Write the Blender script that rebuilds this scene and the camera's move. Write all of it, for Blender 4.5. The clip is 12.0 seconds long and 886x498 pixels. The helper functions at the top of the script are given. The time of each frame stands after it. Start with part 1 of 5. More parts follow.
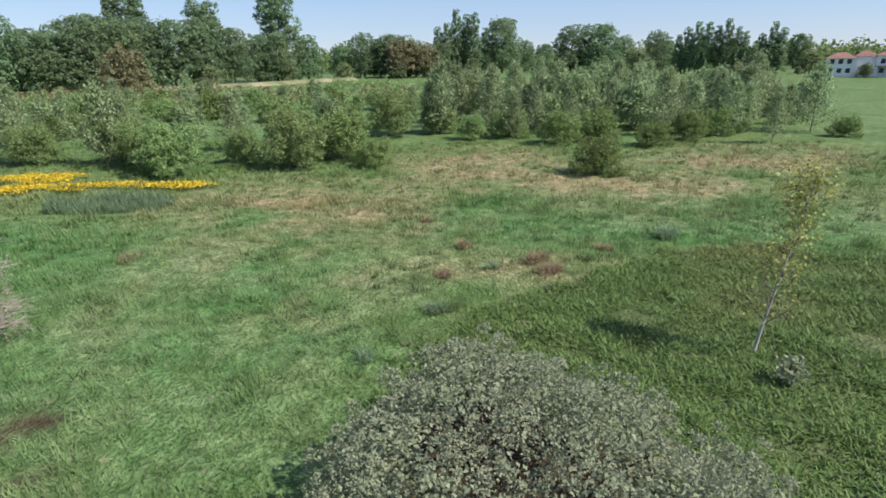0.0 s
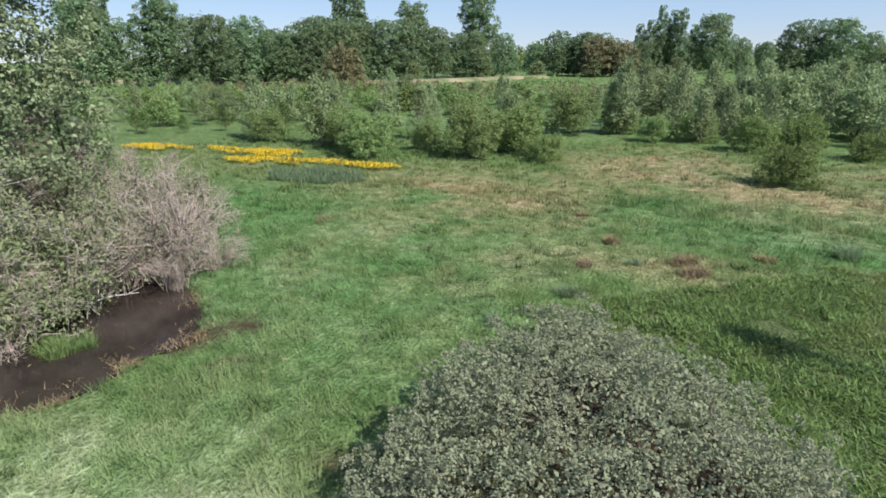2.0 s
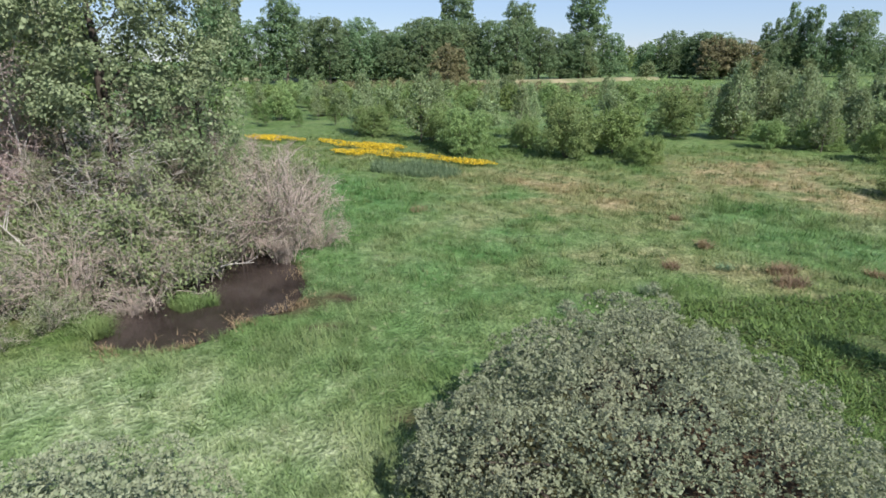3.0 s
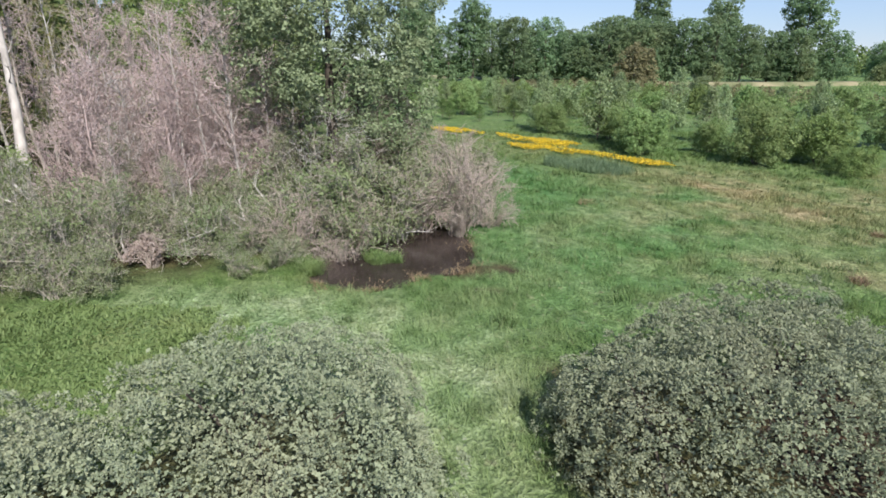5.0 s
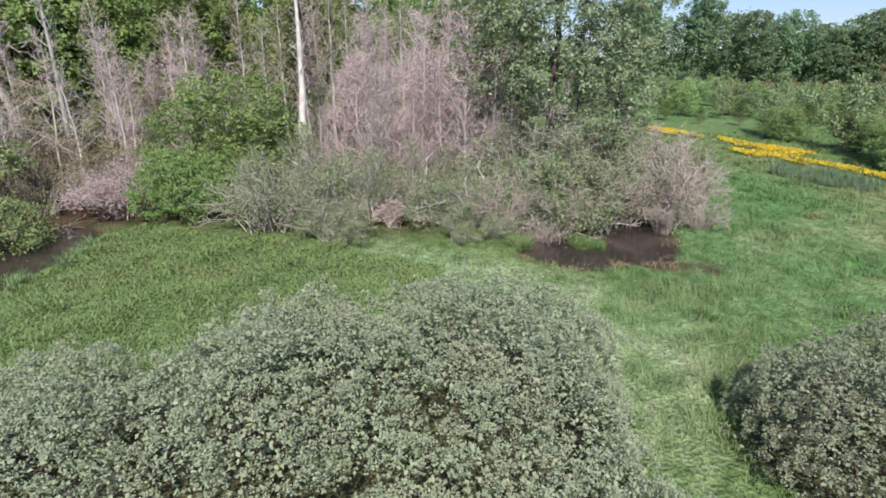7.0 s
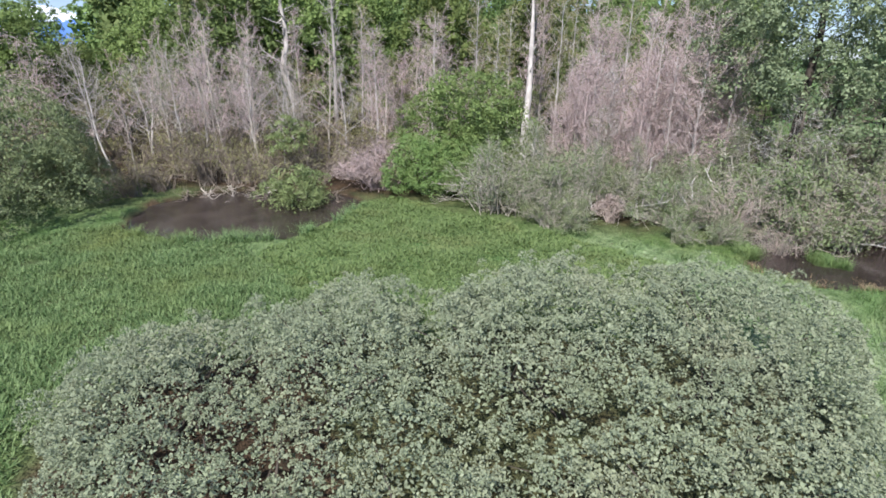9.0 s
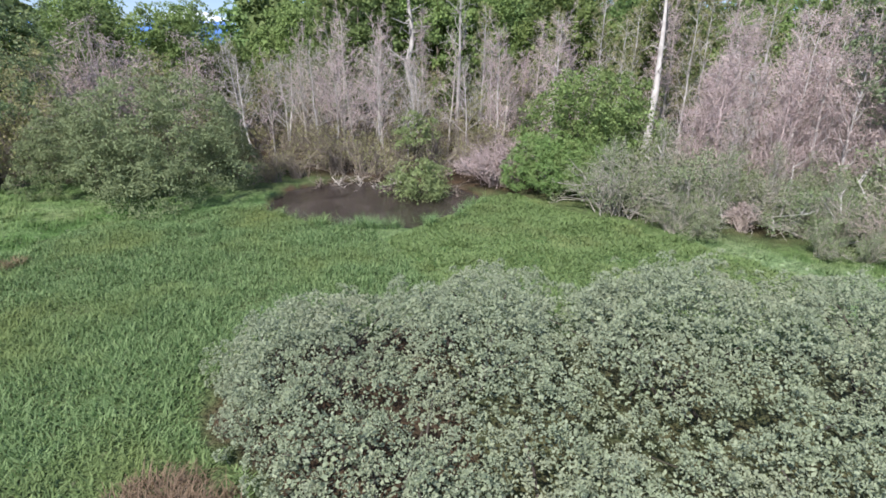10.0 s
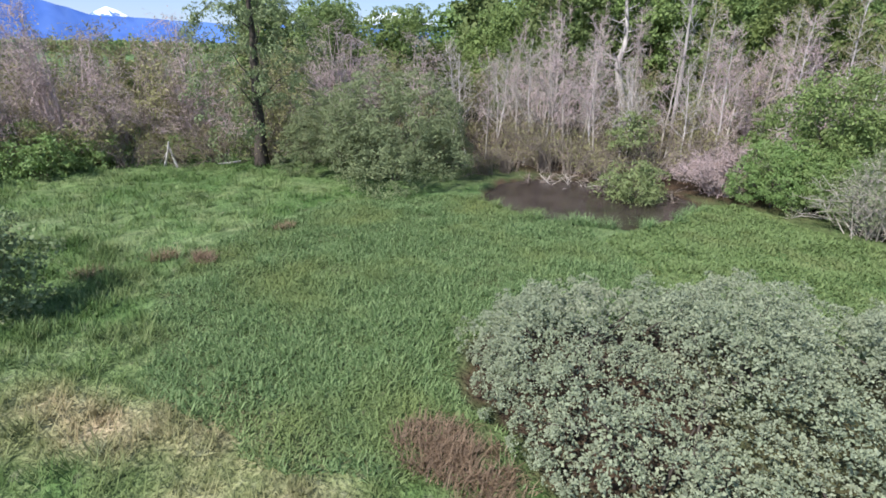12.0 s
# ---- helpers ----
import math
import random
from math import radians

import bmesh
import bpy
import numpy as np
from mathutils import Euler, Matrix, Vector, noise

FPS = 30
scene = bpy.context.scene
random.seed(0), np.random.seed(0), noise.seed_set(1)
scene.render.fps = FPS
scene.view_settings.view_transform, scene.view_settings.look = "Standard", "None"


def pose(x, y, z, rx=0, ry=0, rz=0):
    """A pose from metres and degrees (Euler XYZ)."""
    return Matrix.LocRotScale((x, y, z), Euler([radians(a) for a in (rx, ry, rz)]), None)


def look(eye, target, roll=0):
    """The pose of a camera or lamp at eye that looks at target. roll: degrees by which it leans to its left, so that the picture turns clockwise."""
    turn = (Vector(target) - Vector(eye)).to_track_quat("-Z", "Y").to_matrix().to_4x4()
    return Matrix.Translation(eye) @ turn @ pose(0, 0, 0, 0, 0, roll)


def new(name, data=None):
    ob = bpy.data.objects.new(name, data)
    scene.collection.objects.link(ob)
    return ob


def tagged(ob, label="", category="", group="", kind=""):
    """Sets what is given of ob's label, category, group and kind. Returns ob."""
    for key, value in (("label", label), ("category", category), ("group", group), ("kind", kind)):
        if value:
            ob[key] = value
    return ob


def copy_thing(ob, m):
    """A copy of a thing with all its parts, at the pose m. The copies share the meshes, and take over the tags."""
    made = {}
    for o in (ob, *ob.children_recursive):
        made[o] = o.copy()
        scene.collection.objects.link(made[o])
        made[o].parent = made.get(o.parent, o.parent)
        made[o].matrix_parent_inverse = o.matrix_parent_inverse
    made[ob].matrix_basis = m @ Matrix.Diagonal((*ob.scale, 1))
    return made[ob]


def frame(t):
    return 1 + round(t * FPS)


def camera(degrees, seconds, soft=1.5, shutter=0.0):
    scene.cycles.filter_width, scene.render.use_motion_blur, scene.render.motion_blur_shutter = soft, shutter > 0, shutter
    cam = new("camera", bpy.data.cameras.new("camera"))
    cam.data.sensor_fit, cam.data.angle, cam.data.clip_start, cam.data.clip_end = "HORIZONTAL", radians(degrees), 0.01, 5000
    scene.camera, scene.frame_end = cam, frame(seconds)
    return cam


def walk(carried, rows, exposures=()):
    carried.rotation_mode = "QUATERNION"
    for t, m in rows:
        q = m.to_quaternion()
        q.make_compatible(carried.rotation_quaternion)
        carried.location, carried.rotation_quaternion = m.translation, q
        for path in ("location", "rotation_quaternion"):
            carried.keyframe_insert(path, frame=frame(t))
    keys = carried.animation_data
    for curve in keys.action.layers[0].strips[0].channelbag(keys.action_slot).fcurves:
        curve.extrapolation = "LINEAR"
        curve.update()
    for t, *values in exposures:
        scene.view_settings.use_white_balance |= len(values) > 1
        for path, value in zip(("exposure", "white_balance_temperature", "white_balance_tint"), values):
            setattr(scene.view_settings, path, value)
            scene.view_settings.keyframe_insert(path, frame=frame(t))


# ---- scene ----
cam = camera(78.3, 12.0, soft=1.7)
PATH = [
    (0, (0.098, -0.878, 9.294), (-0.078, 1.0, 8.63), -1.0),
    (0.5, (0.469, -1.353, 9.247), (0.129, 0.503, 8.585), -0.8),
    (1, (0.941, -1.83, 9.241), (0.429, -0.014, 8.579), -0.7),
    (1.5, (1.435, -2.289, 9.272), (0.791, -0.515, 8.61), -0.6),
    (2, (1.912, -2.795, 9.307), (1.127, -1.079, 8.644), -0.5),
    (2.5, (2.388, -3.288, 9.275), (1.457, -1.645, 8.615), -0.4),
    (3, (2.853, -3.766, 9.244), (1.771, -2.219, 8.585), -0.3),
    (5, (4.492, -5.642, 9.074), (2.985, -4.504, 8.415), 0.1),
    (5.5, (5.009, -6.123, 9.119), (3.41, -5.122, 8.455), 0.2),
    (6, (5.527, -6.641, 9.154), (3.847, -5.786, 8.485), 0.4),
    (6.5, (6.015, -7.152, 9.16), (4.265, -6.452, 8.489), 0.5),
    (7, (6.519, -7.675, 9.183), (4.712, -7.146, 8.508), 0.6),
    (9, (8.511, -9.807, 9.095), (6.635, -9.933, 8.414), 1.0),
    (9.5, (8.961, -10.366, 9.081), (7.106, -10.668, 8.395), 1.2),
    (10, (9.386, -10.864, 9.024), (7.569, -11.338, 8.336), 1.2),
    (10.5, (9.806, -11.361, 8.989), (8.036, -11.985, 8.298), 1.3),
    (11, (10.21, -11.897, 8.931), (8.494, -12.657, 8.238), 1.3),
    (11.5, (10.636, -12.406, 8.902), (8.987, -13.297, 8.206), 1.3),
    (12, (11.095, -12.947, 8.862), (9.52, -13.963, 8.164), 1.3),
]
walk(cam, [(t, look(eye, target, roll)) for t, eye, target, roll in PATH],
     [(0, 0.57, 6530, 10), (3, 0.59, 6530, 10), (6, 0.63, 6420, 11), (9, 0.72, 6170, 12), (12, 0.76, 6120, 13)])

# ---- light ----
SUN_TURN, SUN_UP = radians(106), radians(47)
world = bpy.data.worlds.new("sky")
scene.world = world
world.use_nodes = True
wn, wl = world.node_tree.nodes, world.node_tree.links
sky = wn.new("ShaderNodeTexSky")
sky.sky_type, sky.sun_disc, sky.sun_elevation, sky.sun_rotation = "NISHITA", False, SUN_UP, SUN_TURN
sky.air_density, sky.dust_density, sky.ozone_density = 1.0, 0.0, 4.0
pale_blue = wn.new("ShaderNodeMix")
pale_blue.data_type = "RGBA"
pale_blue.inputs[0].default_value = 0.58
pale_blue.inputs[7].default_value = (2.9, 4.0, 6.5, 1)
wl.new(sky.outputs[0], pale_blue.inputs[6])
wl.new(pale_blue.outputs[2], wn["Background"].inputs[0])
wn["Background"].inputs[1].default_value = 0.090
sun_lamp = bpy.data.lights.new("sun", "SUN")
sun_lamp.energy, sun_lamp.angle, sun_lamp.color = 5.0, radians(0.5), (1.0, 0.96, 0.91)
sun_way = Vector((math.sin(SUN_TURN) * math.cos(SUN_UP), math.cos(SUN_TURN) * math.cos(SUN_UP), math.sin(SUN_UP)))
sun = new("sun", sun_lamp)
sun.matrix_world = look(sun_way * 60, (0, 0, 0))


# ---- materials ----
def base_material(name, rough=0.8, spec=0.2):
    m = bpy.data.materials.new(name)
    m.use_nodes = True
    b = m.node_tree.nodes["Principled BSDF"]
    b.inputs["Roughness"].default_value = rough
    b.inputs["Specular IOR Level"].default_value = spec
    return m, m.node_tree.nodes, m.node_tree.links, b


def mixed(n, l, fac, a, b, blend="MIX"):
    """A colour mix node; a and b are colours or sockets, fac a number or a socket."""
    x = n.new("ShaderNodeMix")
    x.data_type, x.blend_type = "RGBA", blend
    for socket, v in ((x.inputs[0], fac), (x.inputs[6], a), (x.inputs[7], b)):
        if isinstance(v, bpy.types.NodeSocket):
            l.new(v, socket)
        elif isinstance(v, tuple):
            socket.default_value = (*v, 1)
        else:
            socket.default_value = v
    return x.outputs[2]


def grain(n, l, scale, detail=4, lo=0.35, hi=0.65, world_space=True, stretch=None):
    """Noise at a real-world scale, stretched to 0..1."""
    src = n.new("ShaderNodeNewGeometry").outputs["Position"] if world_space else n.new("ShaderNodeTexCoord").outputs["Object"]
    if stretch:
        mp = n.new("ShaderNodeMapping")
        mp.inputs["Scale"].default_value = stretch
        l.new(src, mp.inputs[0])
        src = mp.outputs[0]
    t = n.new("ShaderNodeTexNoise")
    t.inputs["Scale"].default_value, t.inputs["Detail"].default_value = scale, detail
    l.new(src, t.inputs["Vector"])
    r = n.new("ShaderNodeMapRange")
    r.inputs[1].default_value, r.inputs[2].default_value = lo, hi
    l.new(t.outputs["Fac"], r.inputs[0])
    return r.outputs[0]


def attribute(n, name):
    a = n.new("ShaderNodeAttribute")
    a.attribute_name = name
    return a.outputs["Fac"]


def leaf_material(name, dark, light, trans=0.25, rough=0.55, spec=0.25, worn=None, patch=0.8):
    """Leaves: colour drifts from leaf to leaf, from plant to plant and in patches; some light comes through."""
    m, n, l, b = base_material(name, rough, spec)
    isl = n.new("ShaderNodeNewGeometry").outputs["Random Per Island"]
    col = mixed(n, l, isl, dark, light)
    if worn:
        far_noise = grain(n, l, patch, 3, 0.5, 0.72)
        col = mixed(n, l, far_noise, col, worn)
    info = n.new("ShaderNodeObjectInfo")
    hsv = n.new("ShaderNodeHueSaturation")
    for k, lo, hi in (("Hue", 0.487, 0.513), ("Value", 0.82, 1.18)):
        r = n.new("ShaderNodeMapRange")
        r.inputs[3].default_value, r.inputs[4].default_value = lo, hi
        l.new(info.outputs["Random"], r.inputs[0])
        l.new(r.outputs[0], hsv.inputs[k])
    l.new(col, hsv.inputs["Color"])
    l.new(hsv.outputs[0], b.inputs["Base Color"])
    tr = n.new("ShaderNodeBsdfTranslucent")
    l.new(hsv.outputs[0], tr.inputs[0])
    mx = n.new("ShaderNodeMixShader")
    mx.inputs[0].default_value = trans
    l.new(b.outputs[0], mx.inputs[1])
    l.new(tr.outputs[0], mx.inputs[2])
    l.new(mx.outputs[0], n["Material Output"].inputs[0])
    return m


def bark_material(name, dark, light, rough=0.9, scale=9):
    m, n, l, b = base_material(name, rough, 0.15)
    g = grain(n, l, scale, 5, 0.3, 0.7, False, (1, 1, 0.25))
    isl = n.new("ShaderNodeNewGeometry").outputs["Random Per Island"]
    col = mixed(n, l, g, dark, light)
    half = n.new("ShaderNodeMath")
    half.operation = "MULTIPLY"
    half.inputs[1].default_value = 0.45
    l.new(isl, half.inputs[0])
    col = mixed(n, l, half.outputs[0], col, light)
    l.new(col, b.inputs["Base Color"])
    bump = n.new("ShaderNodeBump")
    bump.inputs["Strength"].default_value = 0.5
    bump.inputs["Distance"].default_value = 0.02
    l.new(g, bump.inputs["Height"])
    l.new(bump.outputs[0], b.inputs["Normal"])
    return m


def plain_material(name, dark, light, rough=0.8, scale=3.0, spec=0.2):
    m, n, l, b = base_material(name, rough, spec)
    l.new(mixed(n, l, grain(n, l, scale, 5), dark, light), b.inputs["Base Color"])
    return m


def meadow_material(name, blade):
    """Grass and ground: green, with dry, lush, muddy and shade-darkened stretches from the surface's own attributes."""
    m, n, l, b = base_material(name, 0.75, 0.12)
    fine = grain(n, l, 7.0, 5, 0.32, 0.68)
    mid = grain(n, l, 0.9, 4, 0.32, 0.68)
    wide = grain(n, l, 0.16, 3, 0.38, 0.62)
    green = mixed(n, l, wide, (0.12, 0.185, 0.062), (0.185, 0.25, 0.10))
    lush = mixed(n, l, mid, (0.095, 0.205, 0.072), (0.155, 0.275, 0.112))
    pale = mixed(n, l, fine, (0.225, 0.31, 0.15), (0.34, 0.415, 0.255))
    dry = mixed(n, l, fine, (0.27, 0.22, 0.12), (0.44, 0.37, 0.23))
    col = mixed(n, l, attribute(n, "lush"), green, lush)
    col = mixed(n, l, attribute(n, "pale"), col, pale)
    if blade:
        isl = n.new("ShaderNodeNewGeometry").outputs["Random Per Island"]
        r = n.new("ShaderNodeMapRange")
        r.inputs[1].default_value, r.inputs[2].default_value, r.inputs[4].default_value = 0.45, 1.0, 0.4
        l.new(isl, r.inputs[0])
        col = mixed(n, l, r.outputs[0], col, (0.24, 0.31, 0.12))
    col = mixed(n, l, attribute(n, "dry"), col, dry)
    tuft = grain(n, l, 1.5, 5, 0.36, 0.64)
    col = mixed(n, l, 1.0, col, mixed(n, l, tuft, (0.60, 0.66, 0.56), (1.16, 1.14, 1.12)), "MULTIPLY")
    drift = grain(n, l, 0.42, 4, 0.38, 0.62)
    col = mixed(n, l, 1.0, col, mixed(n, l, drift, (0.84, 0.92, 0.78), (1.13, 1.06, 1.08)), "MULTIPLY")
    straw = grain(n, l, 2.6, 4, 0.60, 0.78)
    col = mixed(n, l, straw, col, (0.28, 0.285, 0.165))
    if not blade:
        dim = mixed(n, l, fine, (0.42, 0.45, 0.40), (1, 1, 1))
        col = mixed(n, l, 0.8, col, dim, "MULTIPLY")
        mud_and_shade = mixed(n, l, mid, (0.03, 0.022, 0.014), (0.085, 0.055, 0.032))
        col = mixed(n, l, attribute(n, "mud_and_shade"), col, mud_and_shade)
        bump = n.new("ShaderNodeBump")
        bump.inputs["Strength"].default_value, bump.inputs["Distance"].default_value = 0.8, 0.12
        l.new(fine, bump.inputs["Height"])
        l.new(bump.outputs[0], b.inputs["Normal"])
        l.new(col, b.inputs["Base Color"])
        return m
    l.new(col, b.inputs["Base Color"])
    tr = n.new("ShaderNodeBsdfTranslucent")
    l.new(col, tr.inputs[0])
    mx = n.new("ShaderNodeMixShader")
    mx.inputs[0].default_value = 0.3
    l.new(b.outputs[0], mx.inputs[1])
    l.new(tr.outputs[0], mx.inputs[2])
    l.new(mx.outputs[0], n["Material Output"].inputs[0])
    return m


GROUND = meadow_material("meadow_ground", False)
GRASS = meadow_material("meadow_blades", True)
SILVER = leaf_material("silver_willow_leaf", (0.22, 0.26, 0.155), (0.325, 0.36, 0.24), 0.27, 0.7, 0.1, (0.31, 0.33, 0.215), 0.5)
REED = leaf_material("reed_leaf", (0.066, 0.12, 0.038), (0.25, 0.335, 0.145), 0.35, 0.6, 0.1, (0.19, 0.23, 0.08), 0.2)
REED_OLIVE = leaf_material("olive_reed_leaf", (0.04, 0.073, 0.018), (0.165, 0.23, 0.065), 0.28, 0.5, 0.2, (0.16, 0.165, 0.055), 0.12)
HERB = leaf_material("marsh_herb_leaf", (0.11, 0.175, 0.055), (0.23, 0.315, 0.12), 0.35, 0.5, 0.15, (0.22, 0.27, 0.105), 0.3)
RUSH = leaf_material("rush_leaf", (0.11, 0.17, 0.085), (0.25, 0.335, 0.19), 0.45)
TUSSOCK = leaf_material("tussock_grass", (0.05, 0.10, 0.03), (0.15, 0.22, 0.075), 0.3)
FLOWER = leaf_material("yellow_petal", (0.66, 0.45, 0.02), (0.85, 0.66, 0.05), 0.3)
RUST = leaf_material("rust_sedge", (0.15, 0.105, 0.06), (0.33, 0.245, 0.145), 0.3)
OLIVE = leaf_material("olive_shrub_leaf", (0.14, 0.19, 0.08), (0.245, 0.30, 0.145), 0.28, 0.6, 0.2, (0.22, 0.24, 0.12))
FIELD = leaf_material("field_shrub_leaf", (0.165, 0.245, 0.085), (0.30, 0.395, 0.165), 0.42, 0.6, 0.15, (0.24, 0.29, 0.12))
PALEGREEN = leaf_material("pale_green_leaf", (0.17, 0.235, 0.085), (0.32, 0.395, 0.175), 0.3, 0.6, 0.15)
FRESH = leaf_material("fresh_shrub_leaf", (0.125, 0.195, 0.058), (0.245, 0.33, 0.115), 0.3, 0.55, 0.2, (0.20, 0.25, 0.09))
POPLAR = leaf_material("young_poplar_leaf", (0.15, 0.215, 0.085), (0.35, 0.425, 0.23), 0.36, 0.5, 0.25)
CONIFER = leaf_material("young_conifer_leaf", (0.06, 0.11, 0.03), (0.13, 0.19, 0.055), 0.2)
COTTON = leaf_material("cottonwood_leaf", (0.125, 0.16, 0.08), (0.265, 0.305, 0.175), 0.24, 0.6, 0.15)
FOREST = leaf_material("forest_leaf", (0.125, 0.185, 0.065), (0.225, 0.295, 0.11), 0.38, 0.7, 0.1, (0.18, 0.215, 0.085), 0.1)
# far leaves: base colour shifted bluer to carry some distance haze
HAZYLEAF = leaf_material("hazy_tree_line_leaf", (0.125, 0.20, 0.10), (0.225, 0.31, 0.165), 0.42, 0.7, 0.1, (0.19, 0.24, 0.12), 0.08)
TANLEAF = leaf_material("tan_tree_leaf", (0.17, 0.165, 0.085), (0.28, 0.26, 0.14), 0.3, 0.7, 0.1)
SPRING = leaf_material("spring_leaf", (0.145, 0.205, 0.065), (0.255, 0.33, 0.115), 0.4, 0.6, 0.1)
YELLOWLEAF = leaf_material("sapling_leaf", (0.25, 0.29, 0.07), (0.48, 0.50, 0.17), 0.35)
CATKIN = leaf_material("mauve_twig_tip", (0.37, 0.295, 0.265), (0.48, 0.395, 0.36), 0.35, 0.85, 0.1)
OLIVETIP = leaf_material("olive_twig_tip", (0.22, 0.21, 0.09), (0.36, 0.34, 0.17), 0.3, 0.85, 0.1)
GREYLEAF = leaf_material("grey_brush_leaf", (0.175, 0.205, 0.105), (0.28, 0.31, 0.175), 0.3, 0.7, 0.15)
BARK = bark_material("grey_brown_bark", (0.07, 0.055, 0.042), (0.19, 0.16, 0.13))
DARKBARK = bark_material("dark_bark", (0.025, 0.02, 0.017), (0.09, 0.075, 0.06))
PALEBARK = bark_material("pale_bark", (0.22, 0.20, 0.18), (0.58, 0.54, 0.50))
SNAGBARK = bark_material("snag_bark", (0.15, 0.135, 0.12), (0.49, 0.45, 0.405), 0.9, 2.5)
DEADTWIG = bark_material("dead_twig", (0.19, 0.15, 0.125), (0.50, 0.42, 0.365))
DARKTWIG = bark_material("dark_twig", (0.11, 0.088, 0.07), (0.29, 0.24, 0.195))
MAUVETWIG = bark_material("mauve_twig", (0.29, 0.215, 0.20), (0.58, 0.465, 0.44))
GREYTWIG = bark_material("grey_twig", (0.20, 0.175, 0.145), (0.50, 0.45, 0.385))
DARKWILLOW = leaf_material("dark_willow_leaf", (0.15, 0.18, 0.085), (0.245, 0.275, 0.145), 0.28, 0.75, 0.05)


def water_material():
    m, n, l, b = base_material("murky_water", 0.06, 0.5)
    l.new(mixed(n, l, grain(n, l, 0.5, 4), (0.020, 0.015, 0.013), (0.048, 0.037, 0.032)), b.inputs["Base Color"])
    bump = n.new("ShaderNodeBump")
    bump.inputs["Strength"].default_value, bump.inputs["Distance"].default_value = 0.15, 0.02
    l.new(grain(n, l, 5.0, 3), bump.inputs["Height"])
    l.new(bump.outputs[0], b.inputs["Normal"])
    return m


WATER = water_material()

# ---- building blocks ----
UP = np.array((0.0, 0.0, 1.0))


def unit(v):
    return v / np.maximum(np.linalg.norm(v, axis=-1, keepdims=True), 1e-9)


def quick_mesh(name, verts, faces, material, attrs=None, smooth=False):
    """A mesh from arrays of corners and four-cornered faces."""
    me = bpy.data.meshes.new(name)
    v, f = np.asarray(verts, np.float32).reshape(-1, 3), np.asarray(faces, np.int32)
    me.vertices.add(len(v))
    me.vertices.foreach_set("co", v.ravel())
    me.loops.add(f.size)
    me.loops.foreach_set("vertex_index", f.ravel())
    me.polygons.add(len(f))
    me.polygons.foreach_set("loop_start", np.arange(0, f.size, f.shape[1], dtype=np.int32))
    for key, values in (attrs or {}).items():
        me.attributes.new(key, "FLOAT", "POINT").data.foreach_set("value", np.asarray(values, np.float32))
    me.update(calc_edges=True)
    if smooth:
        me.polygons.foreach_set("use_smooth", np.ones(len(f), bool))
    me.materials.append(material)
    return me


def thing(name, label, category, group="", at=(0, 0, 0)):
    ob = new(name)
    ob.location = at
    return tagged(ob, label, category, group)


def part(name, data, parent, label="", kind=""):
    """Links a mesh, or a bmesh with its material, as one part under its thing."""
    if isinstance(data, tuple):
        bm, material = data
        data = bpy.data.meshes.new(name)
        bm.to_mesh(data)
        bm.free()
        data.materials.append(material)
    ob = new(name, data)
    ob.parent = parent
    return tagged(ob, label, kind=kind)


def join(*pieces):
    """Joins (verts, faces) pairs into one."""
    vs, fs, n = [], [], 0
    for v, f in pieces:
        v = v.reshape(-1, 3)
        vs.append(v)
        fs.append(f + n)
        n += len(v)
    return np.concatenate(vs), np.concatenate(fs)


def sticks(a, b, ra, rb, k=3):
    """Tapered k-sided rods from points a to points b."""
    a, b = np.asarray(a, float), np.asarray(b, float)
    ra, rb = np.broadcast_to(ra, len(a)), np.broadcast_to(rb, len(a))
    ax = unit(b - a)
    ref = np.where(np.abs(ax[:, 2:3]) < 0.9, UP, np.array((1.0, 0, 0)))
    u = unit(np.cross(ax, ref))
    w = np.cross(ax, u)
    ang = np.arange(k) * 2 * np.pi / k
    ring = np.cos(ang)[None, :, None] * u[:, None] + np.sin(ang)[None, :, None] * w[:, None]
    v = np.concatenate((a[:, None] + ring * ra[:, None, None], b[:, None] + ring * rb[:, None, None]), 1)
    j = np.arange(k)
    f = np.stack((j, (j + 1) % k, k + (j + 1) % k, k + j), 1)
    f = (f[None] + (np.arange(len(a)) * 2 * k)[:, None, None]).reshape(-1, 4)
    return v.reshape(-1, 3), f


def rods(lines, k=3):
    """Rods along polylines, each a list of (point, radius)."""
    a, b, ra, rb = [], [], [], []
    for line in lines:
        for (p, r), (q, s) in zip(line, line[1:]):
            a.append(p), b.append(q), ra.append(r), rb.append(s)
    return sticks(np.array(a), np.array(b), np.array(ra), np.array(rb), k)


def tube(line, k=7):
    """One smooth tapering tube along a polyline of (point, radius)."""
    p, r = np.array([q for q, _ in line]), np.array([w for _, w in line])
    ax = unit(np.gradient(p, axis=0))
    u = unit(np.cross(ax, np.array((0.0, 1.0, 0.05))))
    w = np.cross(ax, u)
    ang = np.arange(k) * 2 * np.pi / k
    v = p[:, None] + (np.cos(ang)[None, :, None] * u[:, None] + np.sin(ang)[None, :, None] * w[:, None]) * r[:, None, None]
    j = np.arange(k)
    f = np.stack((j, (j + 1) % k, k + (j + 1) % k, k + j), 1)
    return v.reshape(-1, 3), (f[None] + (np.arange(len(p) - 1) * k)[:, None, None]).reshape(-1, 4)


